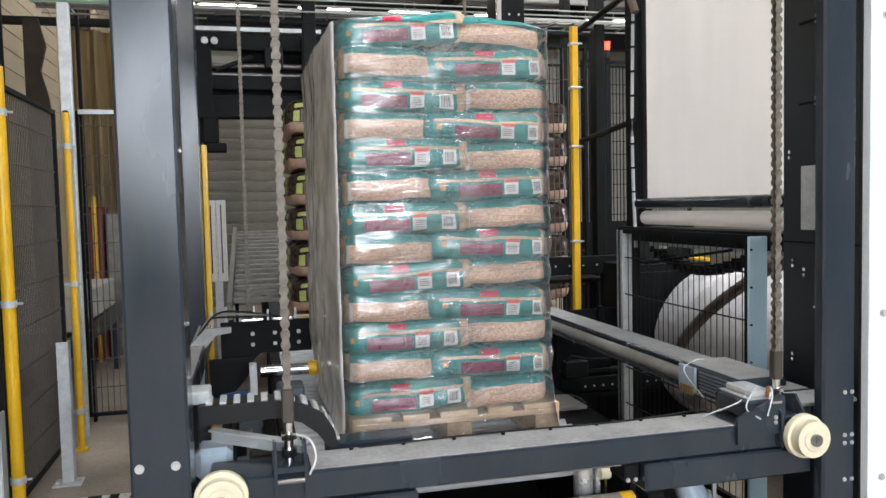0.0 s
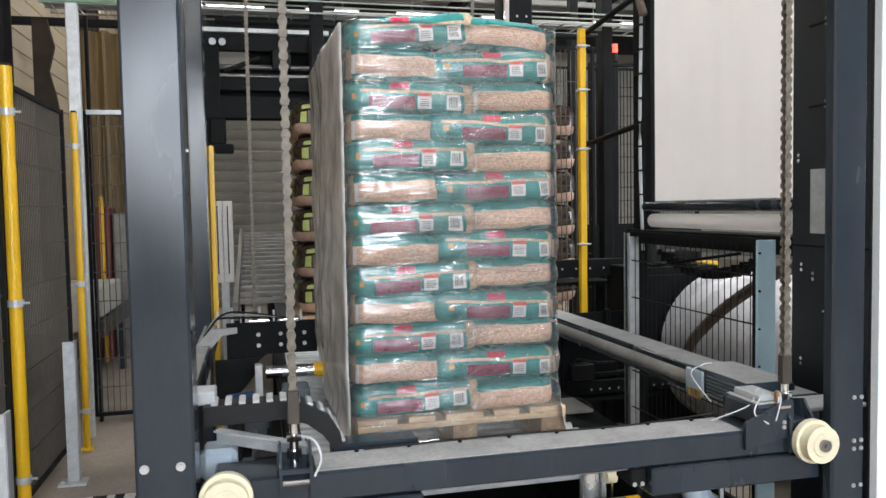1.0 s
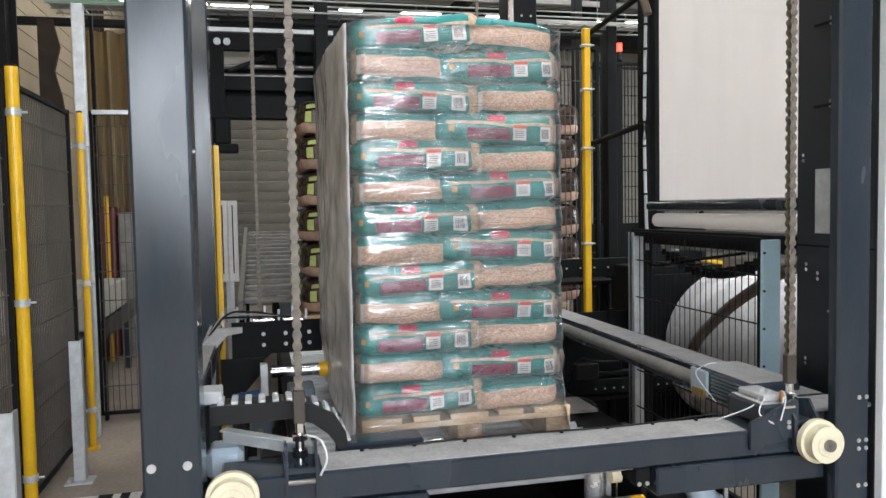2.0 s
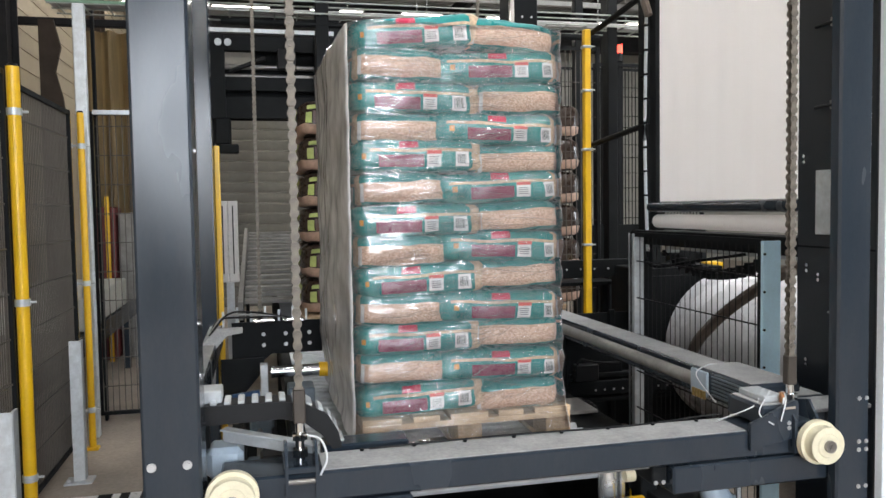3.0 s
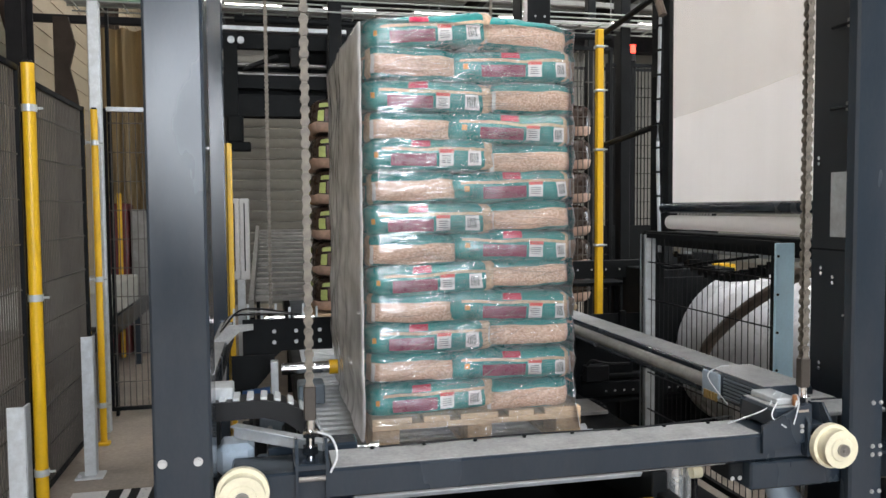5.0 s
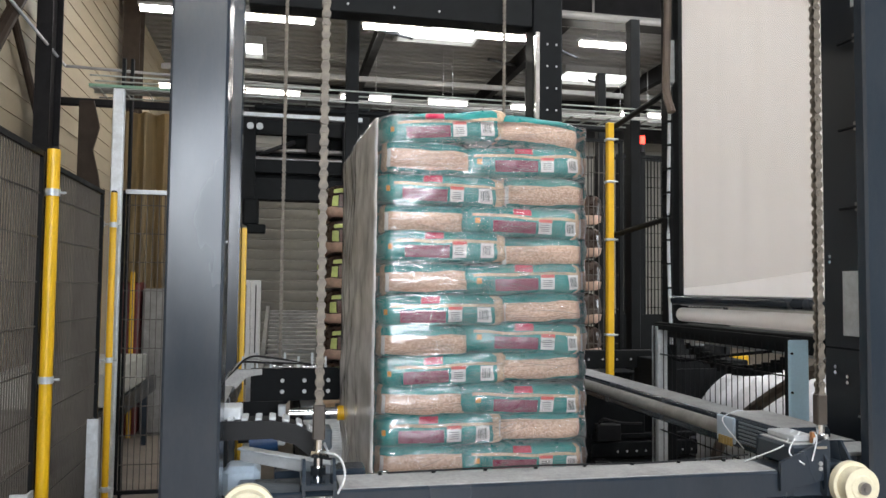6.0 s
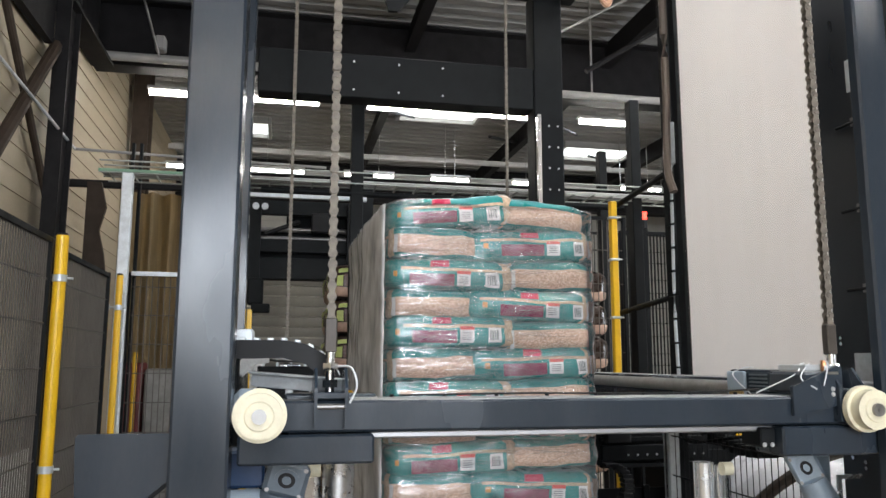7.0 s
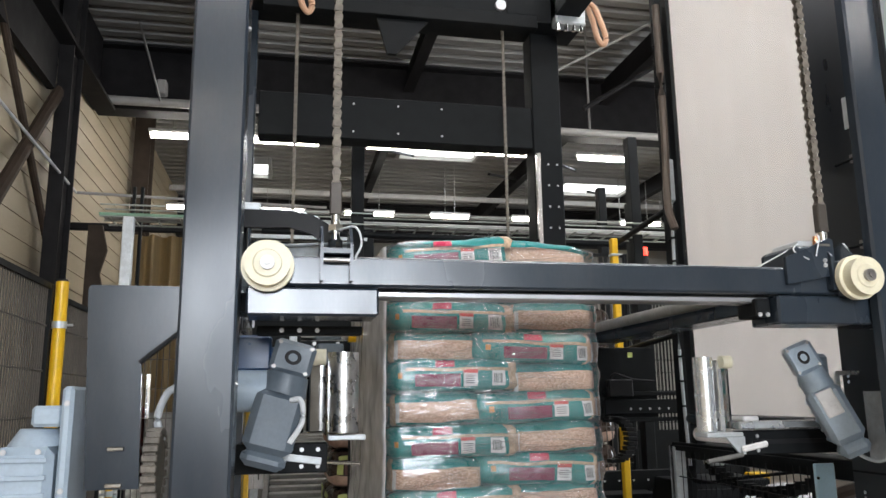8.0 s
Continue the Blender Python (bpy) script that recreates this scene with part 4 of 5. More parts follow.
# bracket with motor housing at the east end of the front beam
BRASS = paint("dull_brass", (0.42, 0.30, 0.12), 0.35, 0.8)
br = part("end_bracket", plate(B(), [(1.415, 0.716), (1.415, 0.797), (1.50, 0.830), (1.565, 0.858), (1.578, 0.852), (1.578, 0.765), (1.555, 0.742), (1.50, 0.732)], "y", 2.034, 2.046), ANTHRACITE, car)
part("housing", box(B(), 1.47, 1.572, 2.06, 2.24, 0.775, 0.838, 0.008), ANTHRACITE, br)
part("rear_housing", box(B(), 1.60, 1.80, 2.30, 2.66, 0.745, 0.840, 0.010), ANTHRACITE, br)
part("dusty_top", box(B(), 1.612, 1.79, 2.312, 2.648, 0.8402, 0.8425), ANTHRACITE_DUSTY, br)
for k in range(6):
    part("fin", box(B(), 1.594, 1.60, 2.34, 2.52, 0.756 + k * 0.013, 0.762 + k * 0.013), MOTOR, br)
for k in range(5):
    part("fitting", rod(B(), (1.585, 2.55 + k * 0.018, 0.735), (1.585, 2.55 + k * 0.018, 0.765), 0.006, 8), BRASS, br, "brass fitting")
part("end_plate", box(B(), 1.662, 1.90, 2.10, 2.235, 0.792, 0.806, 0.003), ANTHRACITE_DUSTY, br)
part("dusty_top", box(B(), 1.48, 1.562, 2.07, 2.23, 0.8382, 0.8405), ANTHRACITE_DUSTY, br)
part("motor_face", box(B(), 1.588, 1.60, 2.54, 2.65, 0.742, 0.835, 0.004), MOTOR_PALE, br, "grey blue motor face")
part("valve_plate", box(B(), 1.50, 1.572, 2.09, 2.22, 0.841, 0.860, 0.003), GALV, br)
for k, (a, b, c) in enumerate((((1.68, 2.62, 0.848), (1.57, 2.58, 0.82), (1.575, 2.46, 0.745)), ((1.55, 2.16, 0.864), (1.47, 2.10, 0.83), (1.38, 2.16, 0.775)), ((1.54, 2.12, 0.864), (1.455, 2.05, 0.82), (1.49, 2.03, 0.79)), ((1.575, 2.12, 0.858), (1.53, 2.03, 0.858), (1.51, 2.025, 0.80)))):
    part("cable", hose(B(), [a, tuple((p + q) / 2 + 0.012 for p, q in zip(a, b)), b, c], 0.0021), WHITE_PLASTIC, br, "thin white cable")
for x, z in ((1.545, 0.775), (1.545, 0.79)):
    bolt(br, x, 2.034, z, small=True)
part("slot", box(B(), 1.53, 1.565, 2.031, 2.035, 0.832, 0.84), CHROME, br)
part("copper_nut", rod(B(), (1.555, 2.08, 0.838), (1.555, 2.08, 0.872), 0.008, 8), paint("copper_fitting", (0.5, 0.24, 0.12), 0.3, 0.9), br)
part("beam_cable", hose(B(), [(0.3, 2.19, 0.775), (0.7, 2.195, 0.778), (1.1, 2.19, 0.775), (1.42, 2.2, 0.785)], 0.0028), BLACK_PLASTIC, car, "thin dark cable along the beam")
# west end: lever, pump body, energy chain
part("lever_arm", bar(bar(B(), (-0.10, 2.30, 0.818), (0.15, 2.14, 0.800), 0.04, 0.006, 0.002), (-0.10, 2.29, 0.836), (0.15, 2.13, 0.818), 0.006, 0.035, 0.002), GALV, car, "pale galvanised lever arm")
pb = part("pump_body", box(B(), -0.145, -0.045, 2.25, 2.36, 0.70, 0.79, 0.016), MOTOR_PALE, car, "pale grey pump body")
for z in (0.73, 0.745):
    part("slot", box(B(), -0.085, -0.06, 2.247, 2.251, z, z + 0.006), BLACK, pb)
part("pump_base", box(B(), -0.15, 0.06, 2.24, 2.36, 0.64, 0.695, 0.004), BLACK, car)
part("rubber_block", box(B(), -0.0, 0.085, 2.26, 2.34, 0.70, 0.755, 0.008), BLACK_PLASTIC, car)
part("white_block", box(B(), -0.173, -0.098, 2.244, 2.34, 0.919, 0.955, 0.004), GALV, car)
part("block_stand", box(B(), -0.165, -0.135, 2.26, 2.32, 0.79, 0.92, 0.003), BLACK, car)
def near(x, z):
    """Brings the chain outline to its true plane just behind the beam."""
    return 0.02 + (x - 0.02) * 0.877, 1.45 - (1.45 - z) * 0.877


ec = part("energy_chain", plate(B(), [near(*p) for p in [(-0.26, 0.79), (-0.02, 0.795), (0.05, 0.775), (0.10, 0.735), (0.135, 0.685), (0.165, 0.69), (0.155, 0.74), (0.12, 0.80), (0.05, 0.838), (-0.02, 0.850), (-0.26, 0.850)]], "y", 2.20, 2.211), BLACK_PLASTIC, car, "black plastic energy chain with pale bars")
link_bm = box(B(), -0.009, 0.009, 2.211, 2.297, -0.004, 0.004, 0.002)
link_data = mesh_of("bar", link_bm, GALV)
dark_data = mesh_of("bar", box(B(), -0.009, 0.009, 2.211, 2.297, -0.012, -0.004, 0.002), BLACK_PLASTIC)
pts = [(-0.25 + 0.021 * i, 0.853) for i in range(12)] + [(0.002, 0.850), (0.023, 0.847), (0.044, 0.841), (0.064, 0.833), (0.083, 0.823), (0.1, 0.811), (0.115, 0.798), (0.129, 0.783), (0.14, 0.766), (0.15, 0.748), (0.157, 0.728), (0.162, 0.708)]
pts = [near(*p) for p in pts]
for i, (x, z) in enumerate(pts):
    x2, z2 = pts[min(i + 1, len(pts) - 1)]
    ob = new("bar", link_data if i % 2 else dark_data)
    ob.parent = ec
    ob.matrix_basis = pose(x, 0, z, 0, math.degrees(math.atan2(z - z2, max(x2 - x, 1e-4))), 0)
# rear west stretching unit seen across the frame
part("rear_roller", rod(B(), (0.05, 3.7, 0.70), (0.27, 3.7, 0.70), 0.028, 20), CHROME, car, "bright steel roller")
part("rear_cap", rod(B(), (0.27, 3.7, 0.70), (0.31, 3.7, 0.70), 0.034, 20), YELLOW, car, "yellow end cap")
part("rear_upright", box(B(), 0.0, 0.035, 3.68, 3.74, 0.56, 0.74, 0.004), GALV, car)
part("rear_motor", rod(B(), (-0.12, 3.6, 0.585), (0.0, 3.6, 0.60), 0.045, 22), BLUE, car, "blue motor")
part("rear_block", box(B(), 0.12, 0.24, 3.55, 3.7, 0.56, 0.65, 0.008), MOTOR, car)
part("corner_frame", plate(B(), [(-0.27, 0.60), (-0.215, 0.60), (-0.205, 0.79), (-0.15, 0.85), (-0.08, 0.86), (-0.08, 0.885), (-0.2, 0.885), (-0.27, 0.81)], "y", 3.9, 3.93), ANTHRACITE_DUSTY, car, "dusty corner frame plate")
part("gusset", plate(B(), [(-0.19, 0.52), (-0.10, 0.52), (0.02, 0.66), (0.02, 0.72), (-0.19, 0.72)], "y", 3.97, 3.982), BLACK, car)
for i in range(7):
    x = -0.2 + i * 0.075
    part("clip", box(B(), x, x + 0.012, 4.42, 4.44, 0.80, 0.90 + 0.02 * (i % 2)), GALV, car)
for i in range(3):
    part("cable", hose(B(), [(-0.24, 4.0, 0.84), (-0.2 + i * 0.02, 4.2, 0.89 + i * 0.012), (-0.05, 4.38, 0.87 + i * 0.015), (0.14, 4.42, 0.86), (0.32, 4.44, 0.82)], 0.0055), PIPE if i % 2 else BLACK_PLASTIC, car)
for x in (0.02, 0.18):
    part("grip_pin", rod(B(), (x - 0.05, 4.39, 0.845), (x + 0.06, 4.39, 0.845), 0.010, 10), CHROME, car)

# rear east stretching unit: black panel, bolted slide rails, energy chain and corner block
ru = part("rear_unit", box(B(), 1.80, 2.17, 4.38, 4.40, 0.27, 0.69, 0.004), BLACK, car, "black rear stretching unit")
part("corner_block", box(B(), 1.72, 1.86, 4.18, 4.30, 0.70, 0.79, 0.012), SLAT, ru, "dusty corner block")
part("tag", box(B(), 1.99, 2.02, 4.374, 4.38, 0.63, 0.66), LIME, ru, "small yellow green tag")
for z0, z1, y in ((0.405, 0.43, 4.36), (0.30, 0.385, 4.35), (0.255, 0.28, 4.36)):
    part("slide_rail", box(B(), 1.82, 2.50, y, y + 0.05, z0, z1, 0.003), BLACK, ru)
for k in range(9):
    bolt(ru, 1.98 + k * 0.06, 4.35, 0.33, small=True)
part("slider", box(B(), 1.83, 1.98, 4.30, 4.36, 0.40, 0.50, 0.006), BLACK_PLASTIC, ru)
part("cable", hose(B(), [(1.83, 4.33, 0.46), (1.86, 4.30, 0.53), (1.92, 4.31, 0.52), (2.0, 4.34, 0.50), (2.14, 4.36, 0.49)], 0.007), BLACK_PLASTIC, ru)
links = B()
for k in range(15):
    a = radians(-90 + k * 13)
    box(links, 1.85 + 0.11 * math.cos(a) - 0.03, 1.85 + 0.11 * math.cos(a) + 0.03, 4.30, 4.37, 0.16 + 0.12 * math.sin(a) - 0.011, 0.16 + 0.12 * math.sin(a) + 0.011, 0.003)
part("energy_chain", links, BLACK_PLASTIC, ru, "black plastic energy chain loop")

# drive at the west outer side
dp = part("drive_plate", plate(B(), [(-0.497, 0.69), (-0.504, 0.68), (-0.48, 0.195), (-0.357, 0.195), (-0.368, 0.493), (-0.285, 0.563), (-0.285, 0.69)], "y", 2.10, 2.112), ANTHRACITE, car, "large flat drive cover plate")
part("plate_lip", plate(B(), [(-0.368, 0.493), (-0.285, 0.563), (-0.285, 0.575), (-0.374, 0.50)], "y", 2.085, 2.10), BLACK, dp)
for z in (0.285, 0.2):
    part("latch", box(B(), -0.435, -0.395, 2.094, 2.1, z, z + 0.01, 0.002), CHROME, dp)
gm = part("drive_motor", box(B(), -0.68, -0.545, 2.06, 2.24, 0.16, 0.30, 0.018), MOTOR_PALE, car, "pale grey geared drive motor")
part("dome", rod(B(), (-0.60, 2.15, 0.30), (-0.60, 2.15, 0.34), 0.07, 24, 0.045), MOTOR_PALE, gm)
part("terminal_box", box(B(), -0.605, -0.535, 2.08, 2.2, 0.345, 0.395, 0.008), MOTOR_PALE, gm)
part("flange", box(B(), -0.535, -0.508, 2.06, 2.26, 0.15, 0.44, 0.008), MOTOR_PALE, gm)
for z in (0.185, 0.225, 0.265):
    part("rib", box(B(), -0.67, -0.555, 2.054, 2.06, z, z + 0.012, 0.002), MOTOR_PALE, gm)
for x, z in ((-0.65, 0.29), (-0.575, 0.29), (-0.65, 0.175), (-0.575, 0.175), (-0.521, 0.40), (-0.521, 0.2)):
    bolt(gm, x, 2.055, z, small=True)
sp = part("sprocket", rod(B(), (-0.352, 2.2, 0.24), (-0.325, 2.2, 0.24), 0.085, 28), CHAIN, car, "oily sprocket with chain")
for i in range(22):
    a = 6.2832 * i / 22
    part("link", box(B(), -0.358, -0.319, 2.2 + 0.088 * math.cos(a) - 0.009, 2.2 + 0.088 * math.cos(a) + 0.009, 0.24 + 0.088 * math.sin(a) - 0.009, 0.24 + 0.088 * math.sin(a) + 0.009, 0.003), CHAIN, sp)
part("drive_cable", hose(B(), [(-0.30, 2.25, 0.44), (-0.325, 2.25, 0.42), (-0.345, 2.25, 0.36), (-0.33, 2.25, 0.30)], 0.010), WHITE_PLASTIC, car, "white cable")
part("strap", box(B(), -0.362, -0.352, 2.15, 2.16, 0.36, 0.47), CHROME, car)


# stretching units that slide along the front beam (drawn in their open position)
def gear_motor(parent, x, y, z, lean, mat, turn=0, size=1.0, plain=False, wide=1.0):
    """Angled gear motor: head with round cover, motor body, terminal box and fins."""
    m = pose(x, y, z, 0, lean, turn) @ Matrix.Diagonal((size * wide, size, size, 1))

    def put(name, bm, mt, label=""):
        bm.transform(m)
        return part(name, bm, mt, parent, label)
    put("gear_head", box(B(), -0.055, 0.055, -0.05, 0.06, -0.05, 0.05, 0.012), mat, "grey blue gear head")
    put("head_cover", rod(B(), (0, -0.056, 0), (0, -0.048, 0), 0.032, 24), mat)
    put("cover_ring", rod(B(), (0, -0.059, 0), (0, -0.055, 0), 0.022, 24), BLACK_PLASTIC)
    put("shaft_end", rod(B(), (0, -0.062, 0), (0, -0.05, 0), 0.012, 16), mat)
    put("adapter", rod(B(), (0, 0, -0.05), (0, 0, -0.11), 0.055, 24, 0.062), mat)
    put("motor_body", box(B(), -0.065, 0.065, -0.06, 0.065, -0.29, -0.105, 0.02), mat, "grey blue motor body")
    if not plain:
        put("type_plate", box(B(), -0.035, 0.03, -0.064, -0.059, -0.20, -0.115, 0.003), LABEL, "blank pale type plate")
    put("fan_cover", box(B(), -0.058, 0.058, -0.052, 0.058, -0.335, -0.285, 0.018), mat)
    for k in range(5):
        put("fin", box(B(), -0.068, 0.068, 0.03, 0.07, -0.27 + k * 0.032, -0.26 + k * 0.032, 0.002), mat)
    for dx, dz in ((-0.042, 0.038), (0.042, 0.038), (-0.042, -0.038), (0.042, -0.038)):
        put("screw", rod(B(), (dx, -0.054, dz), (dx, -0.049, dz), 0.006, 8), STEEL)


west = part("west_slider", box(B(), -0.12, 0.217, 2.044, 2.19, 0.612, 0.6855, 0.006), ANTHRACITE, car, "sliding anthracite stretching unit")
part("slider_box", box(B(), -0.007, 0.245, 2.24, 2.33, 0.70, 0.778, 0.005), ANTHRACITE, west)
part("pin", rod(rod(B(), (0.245, 2.29, 0.745), (0.30, 2.29, 0.745), 0.008, 12), (0.285, 2.29, 0.745), (0.315, 2.29, 0.745), 0.013, 14), CHROME, west, "bright locating pin")
part("under_bar", box(B(), -0.1, 0.2, 2.3, 2.36, 0.585, 0.61, 0.003), BLACK, west)
for x in (-0.03, 0.02, 0.07):
    bolt(west, x, 2.30, 0.597, small=True)
gear_motor(west, 0.005, 2.45, 0.525, 15, MOTOR, 0, 0.98, True, 1.16)
part("drive_cylinder", rod(B(), (-0.17, 2.47, 0.43), (-0.07, 2.47, 0.43), 0.062, 24), MOTOR_PALE, west, "pale grey drive cylinder")
part("blue_box", box(B(), -0.17, -0.06, 2.50, 2.6, 0.49, 0.60, 0.008), BLUE, west, "blue enamelled valve box")
part("motor_cable", hose(B(), [(0.0, 2.385, 0.40), (0.03, 2.375, 0.40), (0.035, 2.375, 0.34), (0.0, 2.375, 0.28)], 0.008), WHITE_PLASTIC, west, "grey cable loop")
part("chrome_roller", rod(B(), (0.168, 2.6, 0.298), (0.168, 2.6, 0.552), 0.050, 32), ROLLER, west, "bright vertical film roller")
guard = box(B(), -0.03, 0.03, -0.012, 0.012, 0.30, 0.53, 0.004)
guard.transform(pose(0.083, 2.605, 0, 0, 0, 24))
part("roller_guard", guard, CHROME, west)
part("guard_edge", box(B(), 0.030, 0.044, 2.58, 2.62, 0.30, 0.54, 0.003), BLACK, west)
part("cap", rod(B(), (0.045, 2.56, 0.535), (0.11, 2.56, 0.535), 0.026, 16), NYLON, west)
part("foot_bar", box(B(), 0.12, 0.24, 2.57, 2.64, 0.275, 0.292, 0.003), GALV, west)
part("handle", rod(B(), (0.10, 2.57, 0.21), (0.22, 2.55, 0.205), 0.006, 10), CHROME, west)
rail = part("slide_rail", box(B(), -0.16, 0.12, 2.56, 2.62, 0.18, 0.27, 0.004), BLACK, west)
for x in (0.04, 0.09):
    for z in (0.20, 0.25):
        bolt(rail, x, 2.56, z, small=True)
part("grip_lever", bar(B(), (-0.05, 2.55, 0.235), (0.10, 2.54, 0.215), 0.022, 0.008, 0.002), GALV, west)

east = part("east_slider", box(B(), 1.384, 1.95, 2.046, 2.19, 0.602, 0.6855, 0.006), ANTHRACITE, car, "sliding anthracite stretching unit")
part("rail_block", box(B(), 1.335, 1.382, 2.08, 2.18, 0.625, 0.68, 0.004), BLACK, east)
for x in (1.345, 1.37):
    bolt(east, x, 2.08, 0.632, small=True)
gear_motor(east, 1.718, 2.42, 0.522, -24, MOTOR_PALE, -30, 1.04, False, 0.80)
part("second_motor", box(B(), 1.83, 1.92, 2.54, 2.62, 0.42, 0.545, 0.012), MOTOR_PALE, east)
part("chrome_plate", rod(B(), (1.396, 2.51, 0.28), (1.396, 2.51, 0.53), 0.034, 28), SATIN, east, "bright film guard plate")
part("guard_channel", box(B(), 1.434, 1.452, 2.485, 2.52, 0.28, 0.52, 0.003), SATIN, east)
part("cap", rod(B(), (1.44, 2.47, 0.512), (1.475, 2.47, 0.512), 0.022, 16), NYLON, east)
part("guard_edge", box(B(), 1.466, 1.472, 2.48, 2.52, 0.29, 0.50), CHROME, east)
part("foot_bar", box(B(), 1.365, 1.50, 2.46, 2.54, 0.262, 0.278, 0.003), GALV, east)
part("gusset", plate(B(), [(1.44, 0.262), (1.51, 0.262), (1.51, 0.205), (1.49, 0.205)], "y", 2.47, 2.48), GALV, east)
part("top_rail", box(B(), 1.505, 1.90, 2.49, 2.54, 0.285, 0.312, 0.004), SATIN, east, "bright aluminium slide rail")
part("cover", box(B(), 1.51, 1.57, 2.47, 2.55, 0.312, 0.33, 0.005), LABEL, east)
srail = part("slide_rail", box(B(), 1.505, 1.93, 2.50, 2.54, 0.20, 0.28, 0.004), BLACK, east)
part("groove", box(B(), 1.56, 1.9, 2.496, 2.50, 0.235, 0.25), BLACK_PLASTIC, srail)
for x in (1.515, 1.575):
    for z in (0.215, 0.262):
        bolt(srail, x, 2.50, z, small=True)
part("handle", bar(B(), (1.49, 2.46, 0.222), (1.58, 2.45, 0.24), 0.02, 0.012, 0.005), LABEL, east, "white lever handle")
part("rod_handle", rod(B(), (1.36, 2.46, 0.185), (1.49, 2.46, 0.205), 0.008, 10), STEEL, east)
part("bracket", plate(B(), [(1.885, 0.30), (1.90, 0.30), (1.90, 0.465), (1.99, 0.465), (1.99, 0.48), (1.885, 0.48)], "y", 2.47, 2.48), SATIN, east)
part("motor_cable", hose(B(), [(1.83, 2.37, 0.24), (1.86, 2.36, 0.20), (1.92, 2.35, 0.18), (1.98, 2.35, 0.20)], 0.006), WHITE_PLASTIC, east)
# machine bed below the carriage
bed = thing("machine_bed", "dark low machine bed with rollers below the carriage", "machine bed")
part("roller", rod(B(), (0.45, 2.42, 0.42), (1.22, 2.42, 0.42), 0.035, 20), STEEL, bed, "pale steel roller")
part("cap", rod(B(), (1.22, 2.42, 0.42), (1.27, 2.42, 0.42), 0.036, 20), YELLOW, bed, "yellow end ring")
for x in (0.36, 1.30):
    part("stand", box(B(), x, x + 0.06, 2.36, 2.48, 0.0, 0.46, 0.004), BLACK, bed)
part("cross_bar", box(B(), -0.1, 1.6, 2.30, 2.36, 0.10, 0.2, 0.004), BLACK, bed)
part("frame_box", box(B(), -0.12, 0.2, 2.55, 4.38, 0.10, 0.34, 0.006), BLACK, bed)
part("frame_box", box(B(), 1.36, 1.66, 2.5, 2.95, 0.10, 0.34, 0.006), BLACK, bed)
for k in range(4):
    part("pipe", rod(B(), (-0.08 + k * 0.07, 2.6, 0.37), (-0.08 + k * 0.07, 4.3, 0.37), 0.014, 10), STEEL if k % 2 else BLACK_PLASTIC, bed)
for y in (2.75, 3.2, 3.9):
    part("valve", box(B(), -0.06, 0.06, y, y + 0.12, 0.34, 0.43, 0.008), MOTOR if y > 3 else BLACK, bed)
part("motor", rod(B(), (0.9, 2.36, 0.27), (1.15, 2.36, 0.27), 0.05, 20), BLUE, bed)


# added black sheet that stands in for the darkness on the floor here
solid("floor_dark_sheet", box(B(), -0.2, 1.95, 2.5, 5.4, 0.0, 0.012, 0.002), BLACK, "black sheet added on the floor to darken it under the conveyor", "tray")


# ---- lifting chains ----
def link_mesh(name, wide, gap):
    bm = B()
    for s in (-1, 1):
        out = [(wide * math.cos(a), 0.019 + wide * math.sin(a)) for a in [radians(-50 + 28 * k) for k in range(11)]]
        out += [(-wide * 0.68, 0.0)] + [(-x, -z) for x, z in out] + [(wide * 0.68, 0.0)]
        plate(bm, out, "y", s * gap - 0.0015, s * gap + 0.0015)
    rod(bm, (0, -gap - 0.005, 0.019), (0, gap + 0.005, 0.019), 0.0075, 8)
    return mesh_of(name, bm, CHAIN, 30)


OUTER, INNER = link_mesh("link", 0.0165, 0.013), link_mesh("link", 0.0145, 0.008)


def lift_chain(x, y, z0, z1, scale, label):
    c = thing("lifting_chain", label, "chain", "lifting chains")
    n = int((z1 - z0) / (0.038 * scale))
    for i in range(n):
        ob = new("link", OUTER if i % 2 else INNER)
        ob.parent = c
        ob.matrix_basis = Matrix.LocRotScale((x, y, z0 + (i + 0.5) * 0.038 * scale), None, (scale,) * 3)
    part("end_block", box(B(), x - 0.021 * scale, x + 0.021 * scale, y - 0.014, y + 0.014, z0 - 0.06, z0 + 0.03, 0.003), CHAIN_DARK, c, "dark chain end block")
    return c


chains = [lift_chain(0.105, 2.1, 0.95, 3.2, 0.76, "oily brown steel roller chain lifting the carriage front"),
          lift_chain(1.597, 2.1, 0.95, 3.2, 0.76, "oily brown steel roller chain lifting the carriage front"),
          lift_chain(0.004, 4.48, 0.86, 4.05, 0.7, "thin oily steel chain lifting the carriage rear"),
          lift_chain(1.30, 4.48, 0.86, 4.05, 0.6, "thin oily steel chain lifting the carriage rear")]
for x, y, z0, z1 in ((0.105, 2.1, 3.15, 4.5), (1.597, 2.1, 3.15, 4.5), (0.004, 4.48, 4.0, 5.25), (1.30, 4.48, 4.0, 5.25)):
    g = thing("chain_guide", "black steel channel guiding a lifting chain at the machine top", "chain guide", "chain guides")
    for s in (-1, 1):
        part("cheek", box(B(), x + s * 0.03 - 0.004, x + s * 0.03 + 0.004, y - 0.04, y + 0.04, z0, z1), BLACK, g)
    part("back", box(B(), x - 0.026, x + 0.026, y + 0.03, y + 0.038, z0, z1), BLACK, g)

